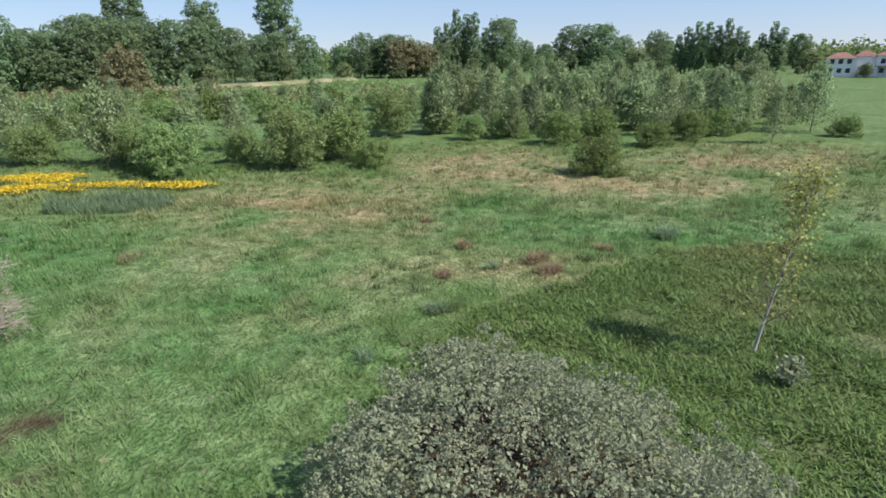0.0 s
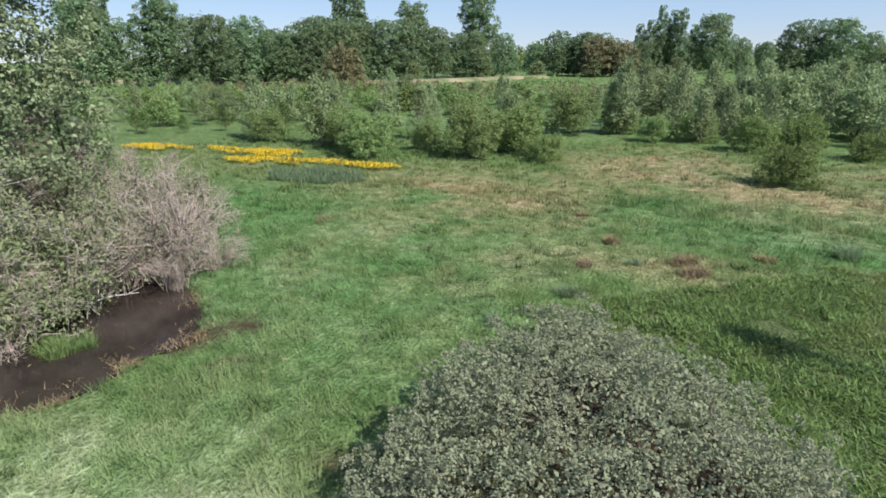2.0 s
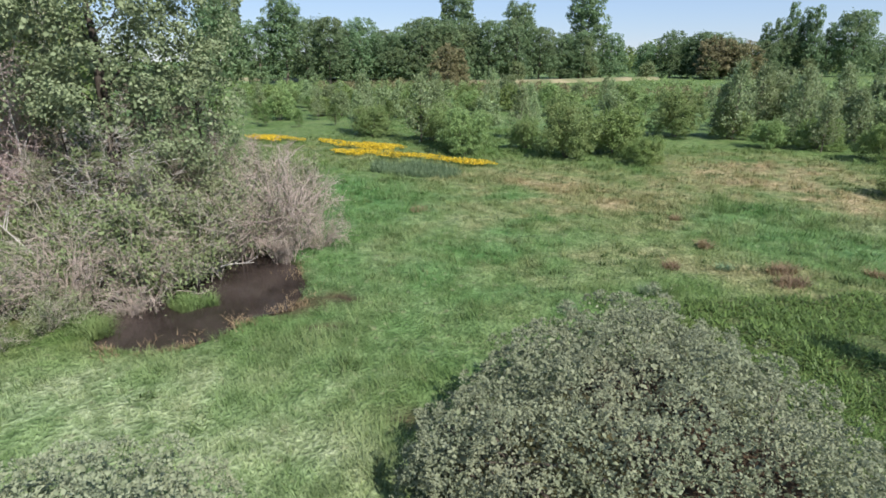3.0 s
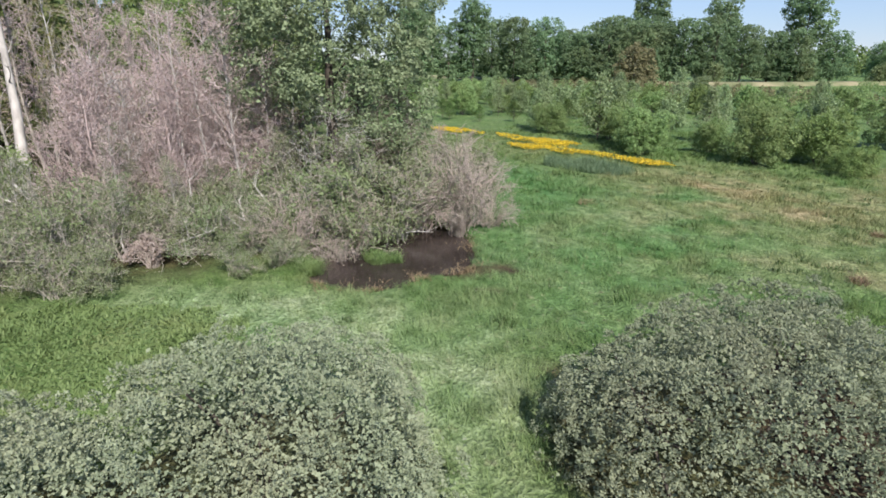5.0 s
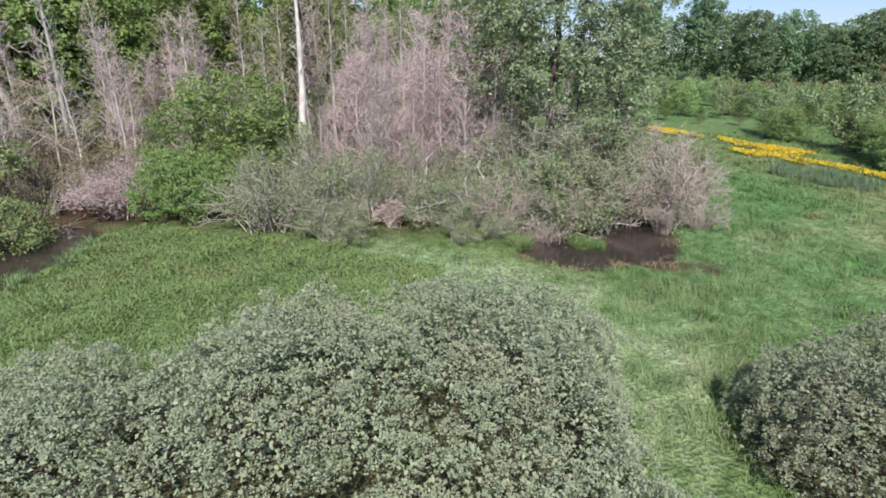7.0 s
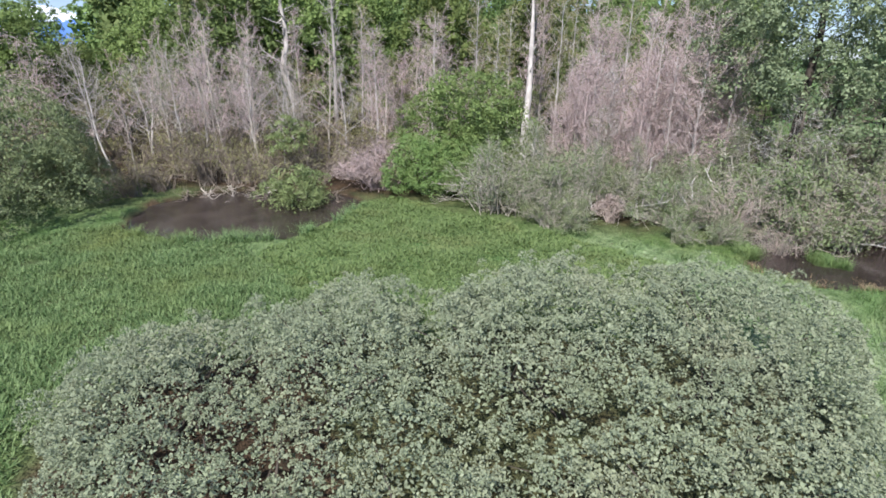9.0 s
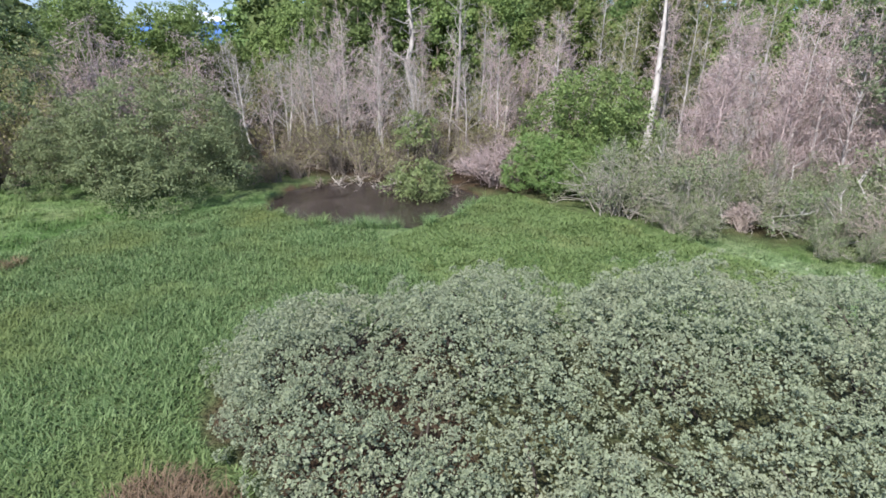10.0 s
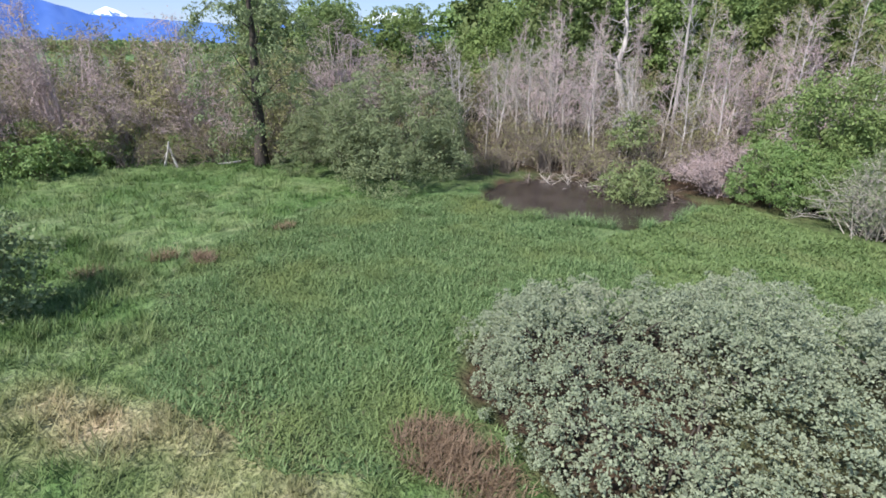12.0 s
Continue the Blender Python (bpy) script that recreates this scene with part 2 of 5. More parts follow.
def leaves(rng, p, way, length, width, fold=0.25, face=None):
    """Folded lozenge leaves that start at points p, grow along way and turn their blade to face."""
    n = len(p)
    way = unit(way)
    side = unit(np.cross(way, rng.normal(size=(n, 3)) if face is None else face))
    nor = np.cross(side, way)
    L, w = (np.broadcast_to(x, n)[:, None] for x in (length, width))
    mid = p + way * L * 0.5 + nor * w * fold
    v = np.stack((p, mid + side * w * 0.5, p + way * L, mid - side * w * 0.5), 1)
    return v.reshape(-1, 3), np.arange(4 * n).reshape(n, 4)


def tufted(rng, centres, out, spread, each, length, width, lift=0.3, wild=0.8, turn=0.55):
    """Bunches of leaves round the centres, facing outward and up."""
    n = len(centres)
    p = np.repeat(centres, each, 0) + rng.normal(size=(n * each, 3)) * np.repeat(np.broadcast_to(spread, n), each)[:, None]
    way = np.repeat(out, each, 0) * 0.6 + UP * lift + rng.normal(size=(n * each, 3)) * wild
    s = rng.uniform(0.65, 1.25, n * each)
    face = np.repeat(out, each, 0) * 0.6 + UP * 0.6 + rng.normal(size=(n * each, 3)) * turn
    way = unit(way) - unit(face) * (unit(way) * unit(face)).sum(1, keepdims=True) * 0.7
    return leaves(rng, p, way, length * s, width * s, 0.25, face)


def boughs(rng, centres, out, size, each, length, width, squash=0.6, lift=0.55, turn=0.45):
    """Leafy boughs: each is a rounded, flattened pad of leaves, thick on its upper and outer side and open beneath."""
    n = len(centres) * each
    d = unit(unit(rng.normal(size=(n, 3))) + np.repeat(out, each, 0) * 0.5 + UP * lift)
    r = np.repeat(np.broadcast_to(size, len(centres)), each) * rng.uniform(0.62, 1.06, n)
    p = np.repeat(centres, each, 0) + d * r[:, None] * np.array((1.0, 1.0, squash))
    face = unit(d * np.array((1.0, 1.0, 1.0 / squash))) + rng.normal(size=(n, 3)) * turn
    way = rng.normal(size=(n, 3)) + d * 0.7
    way = unit(way) - unit(face) * (unit(way) * unit(face)).sum(1, keepdims=True) * 0.85
    s = rng.uniform(0.65, 1.25, n)
    return leaves(rng, p, way, length * s, width * s, 0.2, face)


def crown_points(rng, lumps, n, shell=0.7):
    """Points near the skin of a union of ellipsoids (centre, radii), with their outward ways."""
    area = np.array([(r[0] * r[1] + r[0] * r[2] + r[1] * r[2]) for _, r in lumps])
    pick = rng.choice(len(lumps), n * 2, p=area / area.sum())
    c, r = np.array([l[0] for l in lumps], float), np.array([l[1] for l in lumps], float)
    d = unit(rng.normal(size=(n * 2, 3)))
    p = c[pick] + r[pick] * d * (shell + (1 - shell) * rng.random(n * 2) ** 0.5)[:, None]
    deep = (np.linalg.norm((p[:, None] - c[None]) / r[None], axis=2) < shell * 0.9).any(1)
    keep = np.where(~deep)[0][:n]
    return p[keep], unit(d[keep] / r[pick][keep])


def lumps_for(rng, height, radius, bottom, count, taper=0.5, squash=0.8, core=0.62):
    """Lumps of a broad crown between bottom and height."""
    out = [((0, 0, (bottom + height) / 2), (radius * core, radius * core, (height - bottom) * 0.48))]
    for i in range(count):
        f = (i + 0.5) / count
        z = bottom + (height - bottom) * (0.12 + 0.78 * f)
        a = i * 2.4 + rng.uniform(-0.5, 0.5)
        reach = radius * (0.62 + 0.2 * rng.random()) * (1 - taper * f * f)
        s = radius * rng.uniform(0.32, 0.5)
        out.append(((math.cos(a) * reach, math.sin(a) * reach, z), (s, s, s * squash)))
    return out


def grow(rng, height, r0, limbs, reach, rise=0.6, start=0.3, wander=0.05, lean=(0, 0), subs=5, sub_len=0.35, twigs=4, twig_len=0.25, thin=0.006):
    """A trunk with limbs, branches and twigs as polylines: returns trunk, limb and twig lines."""
    pts, p = [], np.zeros(3)
    steps = 9
    for i in range(steps + 1):
        f = i / steps
        pts.append((p.copy(), r0 * (1 - 0.85 * f) + 0.004))
        p = p + np.array((lean[0], lean[1], 1.0)) * height / steps + np.append(rng.normal(size=2) * wander * height / steps, 0)
    trunk = [pts]
    limb_lines, twig_lines = [], []
    for i in range(limbs):
        f = start + (0.97 - start) * (i + rng.random()) / limbs
        k = min(int(f * steps), steps - 1)
        g = f * steps - k
        q = pts[k][0] * (1 - g) + pts[k + 1][0] * g
        a = i * 2.4 + rng.uniform(-0.6, 0.6)
        L = reach * (1.0 - 0.62 * (f - start) / (1 - start)) * rng.uniform(0.7, 1.15)
        way = np.array((math.cos(a), math.sin(a), rise * rng.uniform(0.5, 1.5)))
        r = max(0.3 * r0 * (1 - f) + 0.012, thin * 1.6)
        line = [(q, r)]
        for s in range(4):
            way = unit(way + rng.normal(size=3) * 0.18 + UP * 0.12)
            q = q + way * L / 4
            line.append((q, max(r * (1 - (s + 1) / 4.6), thin)))
        limb_lines.append(line)
        for s in range(subs):
            j = rng.integers(1, 5)
            q0 = line[j - 1][0] + (line[j][0] - line[j - 1][0]) * rng.random()
            w = unit(unit(line[j][0] - line[j - 1][0]) * 0.7 + rng.normal(size=3) * 0.7 + UP * 0.25)
            q1 = q0 + w * L * sub_len * rng.uniform(0.6, 1.2)
            limb_lines.append([(q0, thin * 1.3), (q1, thin * 0.8)])
            for _ in range(twigs):
                g = rng.random()
                q2 = q0 * (1 - g) + q1 * g
                w2 = unit(w * 0.7 + rng.normal(size=3) * 0.6 + UP * 0.2)
                twig_lines.append([(q2, thin * 0.8), (q2 + w2 * L * twig_len * rng.uniform(0.5, 1.2), thin * 0.4)])
    return trunk, limb_lines, twig_lines


def scatter(rng, n, test, box, gap):
    """Up to n places in box that pass test, no two nearer than gap."""
    got = []
    for _ in range(n * 40):
        x, y = rng.uniform(box[0], box[1]), rng.uniform(box[2], box[3])
        if test(x, y) and all((x - a) ** 2 + (y - b) ** 2 > gap * gap for a, b in got):
            got.append((x, y))
            if len(got) == n:
                break
    return got


def lattice(x, y, size, seed):
    """Smooth value noise, 0..1, with cells of the given size."""
    table = np.random.default_rng(seed).random((64, 64))
    gx, gy = np.asarray(x) / size, np.asarray(y) / size
    ix, iy = np.floor(gx).astype(int), np.floor(gy).astype(int)
    fx, fy = gx - ix, gy - iy
    fx, fy = fx * fx * (3 - 2 * fx), fy * fy * (3 - 2 * fy)
    g = lambda i, j: table[i % 64, j % 64]
    return (g(ix, iy) * (1 - fx) + g(ix + 1, iy) * fx) * (1 - fy) + (g(ix, iy + 1) * (1 - fx) + g(ix + 1, iy + 1) * fx) * fy


def blob(x, y, cx, cy, rx, ry, soft=0.5, turn=0.0):
    """1 inside an ellipse, falling to 0 past its rim."""
    c, s = math.cos(turn), math.sin(turn)
    u, v = (x - cx) * c + (y - cy) * s, -(x - cx) * s + (y - cy) * c
    d = np.sqrt((u / rx) ** 2 + (v / ry) ** 2)
    return np.clip((1 + soft - d) / (2 * soft) , 0, 1)


def inside(x, y, ring):
    """Whether points lie in a polygon."""
    x, y = np.asarray(x, float), np.asarray(y, float)
    hit = np.zeros(x.shape, bool)
    for (ax, ay), (bx, by) in zip(ring, ring[1:] + ring[:1]):
        if ay != by:
            hit ^= ((ay > y) != (by > y)) & (x < (bx - ax) * (y - ay) / (by - ay) + ax)
    return hit


# ---- the plan ----
POND_A = [(-18.6, 4.2), (-16.9, 3.3), (-15.0, 3.9), (-13.9, 5.8), (-14.3, 7.3), (-13.6, 8.8), (-14.8, 10.6), (-17.2, 12.2), (-19.5, 12.5), (-20.6, 9.0), (-20.4, 5.5), (-19.8, 4.0)]
POND_B = [(-18.0, -28.8), (-16.9, -25.0), (-16.9, -22.0), (-18.0, -19.6), (-20.6, -18.2), (-23.6, -17.6), (-26.0, -18.0), (-27.5, -21.0), (-27.0, -25.0), (-26.0, -28.0), (-23.0, -30.0), (-20.5, -29.6)]
REEDS_A = [(-3.4, 12.2), (-2.4, 14.7), (-1.2, 17.0), (1.8, 20.1), (5.1, 23.0), (9.6, 26.2), (14.0, 27.0), (19.0, 25.0), (26.0, 22.0), (28.0, 8.0), (16.0, 2.0), (6.0, 3.5), (0.0, 8.0)]
REEDS_B = [(-19.5, -28.4), (-15.7, -32.2), (-12.3, -36.0), (-3.7, -35.0), (0.4, -32.8), (3.4, -29.0), (5.0, -25.8), (5.3, -24.0), (4.5, -20.6), (4.0, -18.7), (2.5, -16.5), (0.0, -12.0), (-4.0, -14.0), (-9.0, -14.5), (-14.4, -20.0), (-16.4, -22.0), (-16.4, -25.0)]
HERBS = [(-14.4, -20.0), (-18.0, -19.0), (-23.4, -17.2), (-26.8, -16.0), (-23.6, -11.6), (-20.8, -8.3), (-18.3, -2.9), (-14.6, -0.6), (-8.0, -2.0), (-8.0, -14.0)]


WILLOW_A = [(0.7, 7.0, 4.3, 4.9, 3.35), (-1.1, 5.0, 2.7, 2.8, 2.7), (3.0, 6.2, 2.9, 3.4, 2.8), (0.3, 10.1, 2.6, 2.6, 2.3)]
WILLOW_B = [(-4.8, -3.1, 4.4, 3.8, 3.4), (-4.6, -8.0, 4.8, 4.6, 3.3), (-3.4, -13.0, 5.0, 4.8, 2.8), (-2.2, -17.2, 3.4, 3.3, 2.3),
            (0.3, -5.5, 3.0, 4.8, 2.6), (1.2, -11.0, 2.8, 4.2, 2.3), (0.6, -14.6, 2.4, 2.8, 1.9)]


def dome(lumps, x, y):
    """Height of a union of domes (x, y, rx, ry, h) over the ground."""
    h = np.zeros(np.shape(x))
    for cx, cy, rx, ry, top in lumps:
        d2 = ((x - cx) / rx) ** 2 + ((y - cy) / ry) ** 2
        h = np.maximum(h, top * np.clip(1 - d2 ** 1.5, 0, 1) ** 0.55)
    return h


def pond_depth(x, y):
    d = np.zeros(np.shape(x))
    for ring in (POND_A, POND_B):
        for ox in (-0.35, 0, 0.35):
            for oy in (-0.35, 0, 0.35):
                d = d + inside(x + ox, y + oy, ring) / 9.0
    return np.clip(d, 0, 1)


def zones(x, y):
    """How dry, lush and pale the meadow is at a place, and how dark with mud and painted shade."""
    n1, n2, n3 = lattice(x, y, 1.3, 1), lattice(x, y, 5.0, 2), lattice(x, y, 14.0, 3)
    dry = 1.0 * blob(x, y, -1, 49, 8, 9, 0.45, 0.2) + 0.9 * blob(x, y, 11, 41, 8, 4, 0.5) + 1.0 * blob(x, y, 24, 52, 12, 7, 0.5, 0.3)
    dry = dry + 0.5 * blob(x, y, -9, 26, 7, 11, 0.6) + 0.75 * blob(x, y, 2, 22.7, 4.6, 1.9, 0.5) + 1.25 * blob(x, y, 7.3, -23.5, 3.4, 5.5, 0.4, 0.25)
    dry = dry + 0.35 * blob(x, y, -16, 34, 9, 7, 0.6) + 0.3 * blob(x, y, 5, 36, 60, 6, 0.5) + 0.12 * blob(x, y, 2, -42, 14, 14, 0.4)
    dry = dry * np.clip((n1 * 0.6 + n2 * 0.7) * 1.5 - 0.35, 0, 1) + 0.10 * np.clip(n1 * 2 - 1, 0, 1)
    lush = blob(x, y, -22, 22, 9, 12, 0.5) + blob(x, y, 12, 32, 18, 4.5, 0.5) + blob(x, y, -11, 16, 8, 8, 0.6) + 0.45 * n3
    pale = blob(x, y, -8.7, 1.6, 5.2, 4.6, 0.5, 0.4) * 1.25 + blob(x, y, -16, -1, 5, 1.8, 0.6, 0.8) * 1.0 + blob(x, y, -3, -1, 4, 3, 0.6) * 0.5
    pale = pale * (0.4 + 0.6 * n1) + 0.25 * np.clip(n2 * 2 - 1.1, 0, 1)
    pd = pond_depth(x, y)
    mud_and_shade = np.clip(pd * 3, 0, 1) + 0.8 * blob(x, y, -13.2, 9.0, 0.8, 2.2, 0.6, -0.4) * np.clip(n1 * 3 - 1, 0, 1) + 0.9 * blob(x, y, -11.9, 10.6, 0.5, 0.4, 0.4)
    # dark litter under willows, reeds and brush also stands in for leaf shade
    mud_and_shade = mud_and_shade + 0.75 * (np.maximum(dome(WILLOW_A, x, y), dome(WILLOW_B, x, y)) > 1.1) + 0.4 * (inside(x, y, REEDS_A) | inside(x, y, REEDS_B))
    mud_and_shade = mud_and_shade + 0.9 * blob(x, y, -11.0, 8.4, 0.35, 0.8, 0.5, -0.6) + 0.8 * blob(x, y, -4.9, 6.0, 0.9, 0.5, 0.5) + 0.9 * blob(x, y, -29, 4, 8, 12, 0.3) + 0.9 * blob(x, y, -37, -22, 9.5, 20, 0.3) + 0.8 * blob(x, y, -55, -20, 30, 45, 0.3)
    return [np.clip(v, 0, 1) for v in (dry, lush, pale, mud_and_shade)]


def land(x, y):
    """The ground's height."""
    rough = (lattice(x, y, 1.3, 4) - 0.5) * 0.22 + (lattice(x, y, 4.0, 5) - 0.5) * 0.2
    near = np.clip(1.2 - np.hypot(x, y) / 150, 0, 1)
    return rough * near - pond_depth(x, y) * 0.55


# ---- ground, water, bank, mountains ----
def axis_steps(lo, hi, step, far):
    mid = list(np.arange(lo, hi + 1e-6, step))
    out, s = [], step
    while mid[-1] < far:
        s *= 1.22
        mid.append(mid[-1] + s)
    s = step
    while mid[0] > -far:
        s *= 1.22
        mid.insert(0, mid[0] - s)
    return np.array(mid)


def build_ground():
    xs, ys = axis_steps(-40, 22, 0.6, 4300), axis_steps(-44, 50, 0.6, 4300)
    gx, gy = np.meshgrid(xs, ys)
    x, y = gx.ravel(), gy.ravel()
    w = len(xs)
    i, j = np.meshgrid(np.arange(w - 1), np.arange(len(ys) - 1))
    k = (j * w + i).ravel()
    f = np.stack((k, k + 1, k + 1 + w, k + w), 1)
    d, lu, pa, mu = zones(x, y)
    me = quick_mesh("ground", np.stack((x, y, land(x, y)), 1), f, GROUND, dict(dry=d, lush=lu, pale=pa, mud_and_shade=mu), True)
    tagged(new("ground", me), "flat green meadow ground with dry, muddy and shade-darkened patches", "ground", kind="structure")


def build_pond(name, ring, label):
    cx, cy = np.mean(ring, 0)
    bm = bmesh.new()
    bm.faces.new([bm.verts.new((cx + (x - cx) * 1.06, cy + (y - cy) * 1.06, -0.16)) for x, y in ring])
    bmesh.ops.triangulate(bm, faces=bm.faces[:])
    me = bpy.data.meshes.new(name)
    bm.to_mesh(me)
    bm.free()
    me.materials.append(WATER)
    tagged(new(name, me), label, "pond", kind="structure")


build_ground()
build_pond("water", POND_A, "small murky brown pond below dead willow brush")
build_pond("water", POND_B, "dark still pond in front of bare trees")


def build_bank():
    """A low dyke with dry grass across the far side of the field."""
    line = [(-420, 60), (-330, 118), (-250, 158), (-172, 183), (-112, 187), (-92, 213), (-77, 243), (-66, 262)]
    p = np.array(line, float)
    d = unit(np.gradient(p, axis=0))
    nrm = np.stack((-d[:, 1], d[:, 0]), 1)
    rows = [np.column_stack((p + nrm * o, np.full(len(p), z))) for o, z in ((-5, -0.1), (-1.5, 1.1), (1.5, 1.3), (5, -0.1))]
    v = np.stack(rows, 1).reshape(-1, 3)
    f = [(4 * i + j, 4 * i + j + 1, 4 * i + j + 5, 4 * i + j + 4) for i in range(len(p) - 1) for j in range(3)]
    me = quick_mesh("grass_bank", v, f, plain_material("dry_bank_grass", (0.12, 0.14, 0.06), (0.29, 0.25, 0.15), 0.9, 0.12))
    tagged(new("grass_bank", me), "low bank of dry tan grass below the tree line", "bank", kind="structure")


build_bank()


def build_mountains():
    """Ranges painted haze-blue, with snow on the highest crests, far past the wood."""
    # the blue is distance haze put into both base colours
    near_m, n, l, b = base_material("hazy_blue_forest", 1.0, 0.0)
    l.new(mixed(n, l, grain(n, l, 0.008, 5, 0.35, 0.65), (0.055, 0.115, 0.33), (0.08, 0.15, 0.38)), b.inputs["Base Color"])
    m, n, l, b = base_material("hazy_blue_rock", 1.0, 0.0)
    pos = n.new("ShaderNodeSeparateXYZ")
    l.new(n.new("ShaderNodeNewGeometry").outputs["Position"], pos.inputs[0])
    add = n.new("ShaderNodeMath")
    add.operation = "MULTIPLY_ADD"
    add.inputs[1].default_value = 60.0
    l.new(grain(n, l, 0.02, 6, 0.3, 0.7), add.inputs[0])
    l.new(pos.outputs[2], add.inputs[2])
    r = n.new("ShaderNodeMapRange")
    r.inputs[1].default_value, r.inputs[2].default_value = 158, 172
    l.new(add.outputs[0], r.inputs[0])
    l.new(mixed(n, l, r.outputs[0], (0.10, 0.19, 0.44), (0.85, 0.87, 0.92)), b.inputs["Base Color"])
    rng = np.random.default_rng(5)
    def ridge(lo, hi, near, crest, count):
        a = np.radians(np.linspace(lo, hi, count))
        top = crest(np.degrees(a))
        rows = []
        for gap, share in ((-260, -0.02), (-140, 0.45), (0, 1.0), (240, -0.02)):
            rad = near + gap + rng.normal(size=count) * 20
            rows.append(np.stack((rad * np.cos(a), rad * np.sin(a), top * share + rng.normal(size=count) * 4 * (0.2 < share < 0.9)), 1))
        v = np.stack(rows, 1).reshape(-1, 3)
        f = np.array([(4 * i + j, 4 * i + j + 1, 4 * i + j + 5, 4 * i + j + 4) for i in range(count - 1) for j in range(3)])
        return v, f

    # a snowy range far off, and a nearer wooded shoulder rising to one side
    snowy = lambda d: 92 + 26 * lattice(d * 0.8, d * 0, 4.0, 8) + 22 * lattice(d, d * 0 + 3, 1.1, 9) + 72 * np.exp(-((d - 243.0) / 1.3) ** 2) + 88 * np.exp(-((d - 218.5) / 3.0) ** 2)
    shoulder = lambda d: np.clip((d - 236) * 35, 1, 98 + 1.2 * (d - 239) + 13 * np.clip(d - 244.3, 0, 12)) + 8 * lattice(d, d * 0 + 5, 1.5, 10)
    tagged(new("backdrop", quick_mesh("backdrop", *ridge(196, 300, 3800, snowy, 140), m)), "distant mountains in painted blue haze with snow on the peaks", "mountains", kind="structure")
    tagged(new("backdrop", quick_mesh("backdrop", *ridge(235, 300, 3100, shoulder, 90), near_m)), "nearer wooded mountain shoulder in painted blue haze", "mountains", kind="structure")


build_mountains()

# ---- the two silver willows ----
def silver_willow(seed, lumps, label, gap, each):
    rng = np.random.default_rng(seed)
    x0, x1 = min(l[0] - l[2] for l in lumps), max(l[0] + l[2] for l in lumps)
    y0, y1 = min(l[1] - l[3] for l in lumps), max(l[1] + l[3] for l in lumps)
    gx, gy = np.meshgrid(np.arange(x0, x1, gap), np.arange(y0, y1, gap))
    x, y = (np.concatenate([g.ravel()] * 3) for g in (gx, gy))
    again = np.repeat(np.arange(3), gx.size)
    x, y = (g + rng.uniform(-0.42, 0.42, len(g)) * gap for g in (x, y))
    h = dome(lumps, x, y)
    e = 0.12
    sx = np.clip((dome(lumps, x + e, y) - dome(lumps, x - e, y)) / (2 * e), -3, 3)
    sy = np.clip((dome(lumps, x, y + e) - dome(lumps, x, y - e)) / (2 * e), -3, 3)
    steep = np.sqrt(1 + sx ** 2 + sy ** 2)
    keep = (h > 0.25) & (rng.random(len(x)) < steep - again * 1.0)
    x, y, h, sx, sy = x[keep], y[keep], h[keep], sx[keep], sy[keep]
    out = unit(np.stack((-sx, -sy, np.full(len(x), 0.8)), 1))
    open_spot = lattice(x, y, 0.55, seed + 3) < 0.13
    x, y, h, sx, sy, out = (g[~open_spot] for g in (x, y, h, sx, sy, out))
    billow = np.abs(2 * lattice(x + 0.4 * y, y - 0.3 * x, 0.85, seed + 1) - 1) ** 0.7
    lumpy = (billow - 0.5) * 1.05 + (lattice(x, y, 1.9, seed + 2) - 0.5) * 0.7 + rng.uniform(-0.12, 0.12, len(x)) + 0.28 * (rng.random(len(x)) < 0.06)
    centre = np.stack((x, y, h), 1) + out * (lumpy - 0.15)[:, None]
    centre[:, 2] = np.maximum(centre[:, 2], 0.15)
    cx, cy = np.mean([l[0] for l in lumps]), np.mean([l[1] for l in lumps])
    ob = thing("willow_shrub", label, "shrub", "silver willow shrubs", (cx, cy, 0))
    origin = np.array((cx, cy, 0))
    # each clump is a rosette of shoots, so that the crown is knobbly with dark gaps
    shoot = unit(out * 0.9 + UP * 0.5 + rng.normal(size=out.shape) * 0.3)
    size = rng.uniform(0.10, 0.175, len(centre))
    ball = unit(rng.normal(size=(len(centre) * each, 3)))
    s1 = np.repeat(shoot, each, 0)
    ball = unit(ball + s1 * 0.75)
    p = np.repeat(centre - origin, each, 0) + ball * (np.repeat(size, each) * rng.uniform(0.5, 1.0, len(ball)))[:, None]
    way = ball * 0.9 + rng.normal(size=p.shape) * 0.5 + s1 * 0.2
    s = rng.uniform(0.7, 1.25, len(p))
    v, f = leaves(rng, p, way, 0.058 * s, 0.037 * s, 0.2, ball * 1.0 + UP * 0.35 + rng.normal(size=p.shape) * 0.18)
    deep = centre - origin - out * 0.5
    deep = deep[deep[:, 2] > 0.1]
    v, f = join((v, f), tufted(rng, deep, np.tile(UP, (len(deep), 1)), 0.22, 13, 0.11, 0.075))
    part("foliage", quick_mesh("foliage", v, f, SILVER), ob, kind="stuff")
    stems = []
    for lx, ly, rx, ry, top in lumps:
        for i in range(7):
            a, q = rng.uniform(0, 6.28), np.array((lx - cx, ly - cy, -0.1)) + np.append(rng.normal(size=2) * 0.5, 0)
            r = rng.uniform(0.025, 0.06)
            reach = rng.uniform(0.3, 0.85)
            tip = np.array((lx - cx + math.cos(a) * rx * reach, ly - cy + math.sin(a) * ry * reach, 0))
            tip[2] = max(float(dome(lumps, tip[0] + cx, tip[1] + cy)) - 0.3, 0.3)
            bend = (q + tip) / 2 + np.array((0, 0, 0.35))
            stems.append([(q, r), (bend, r * 0.7), (tip, r * 0.35)])
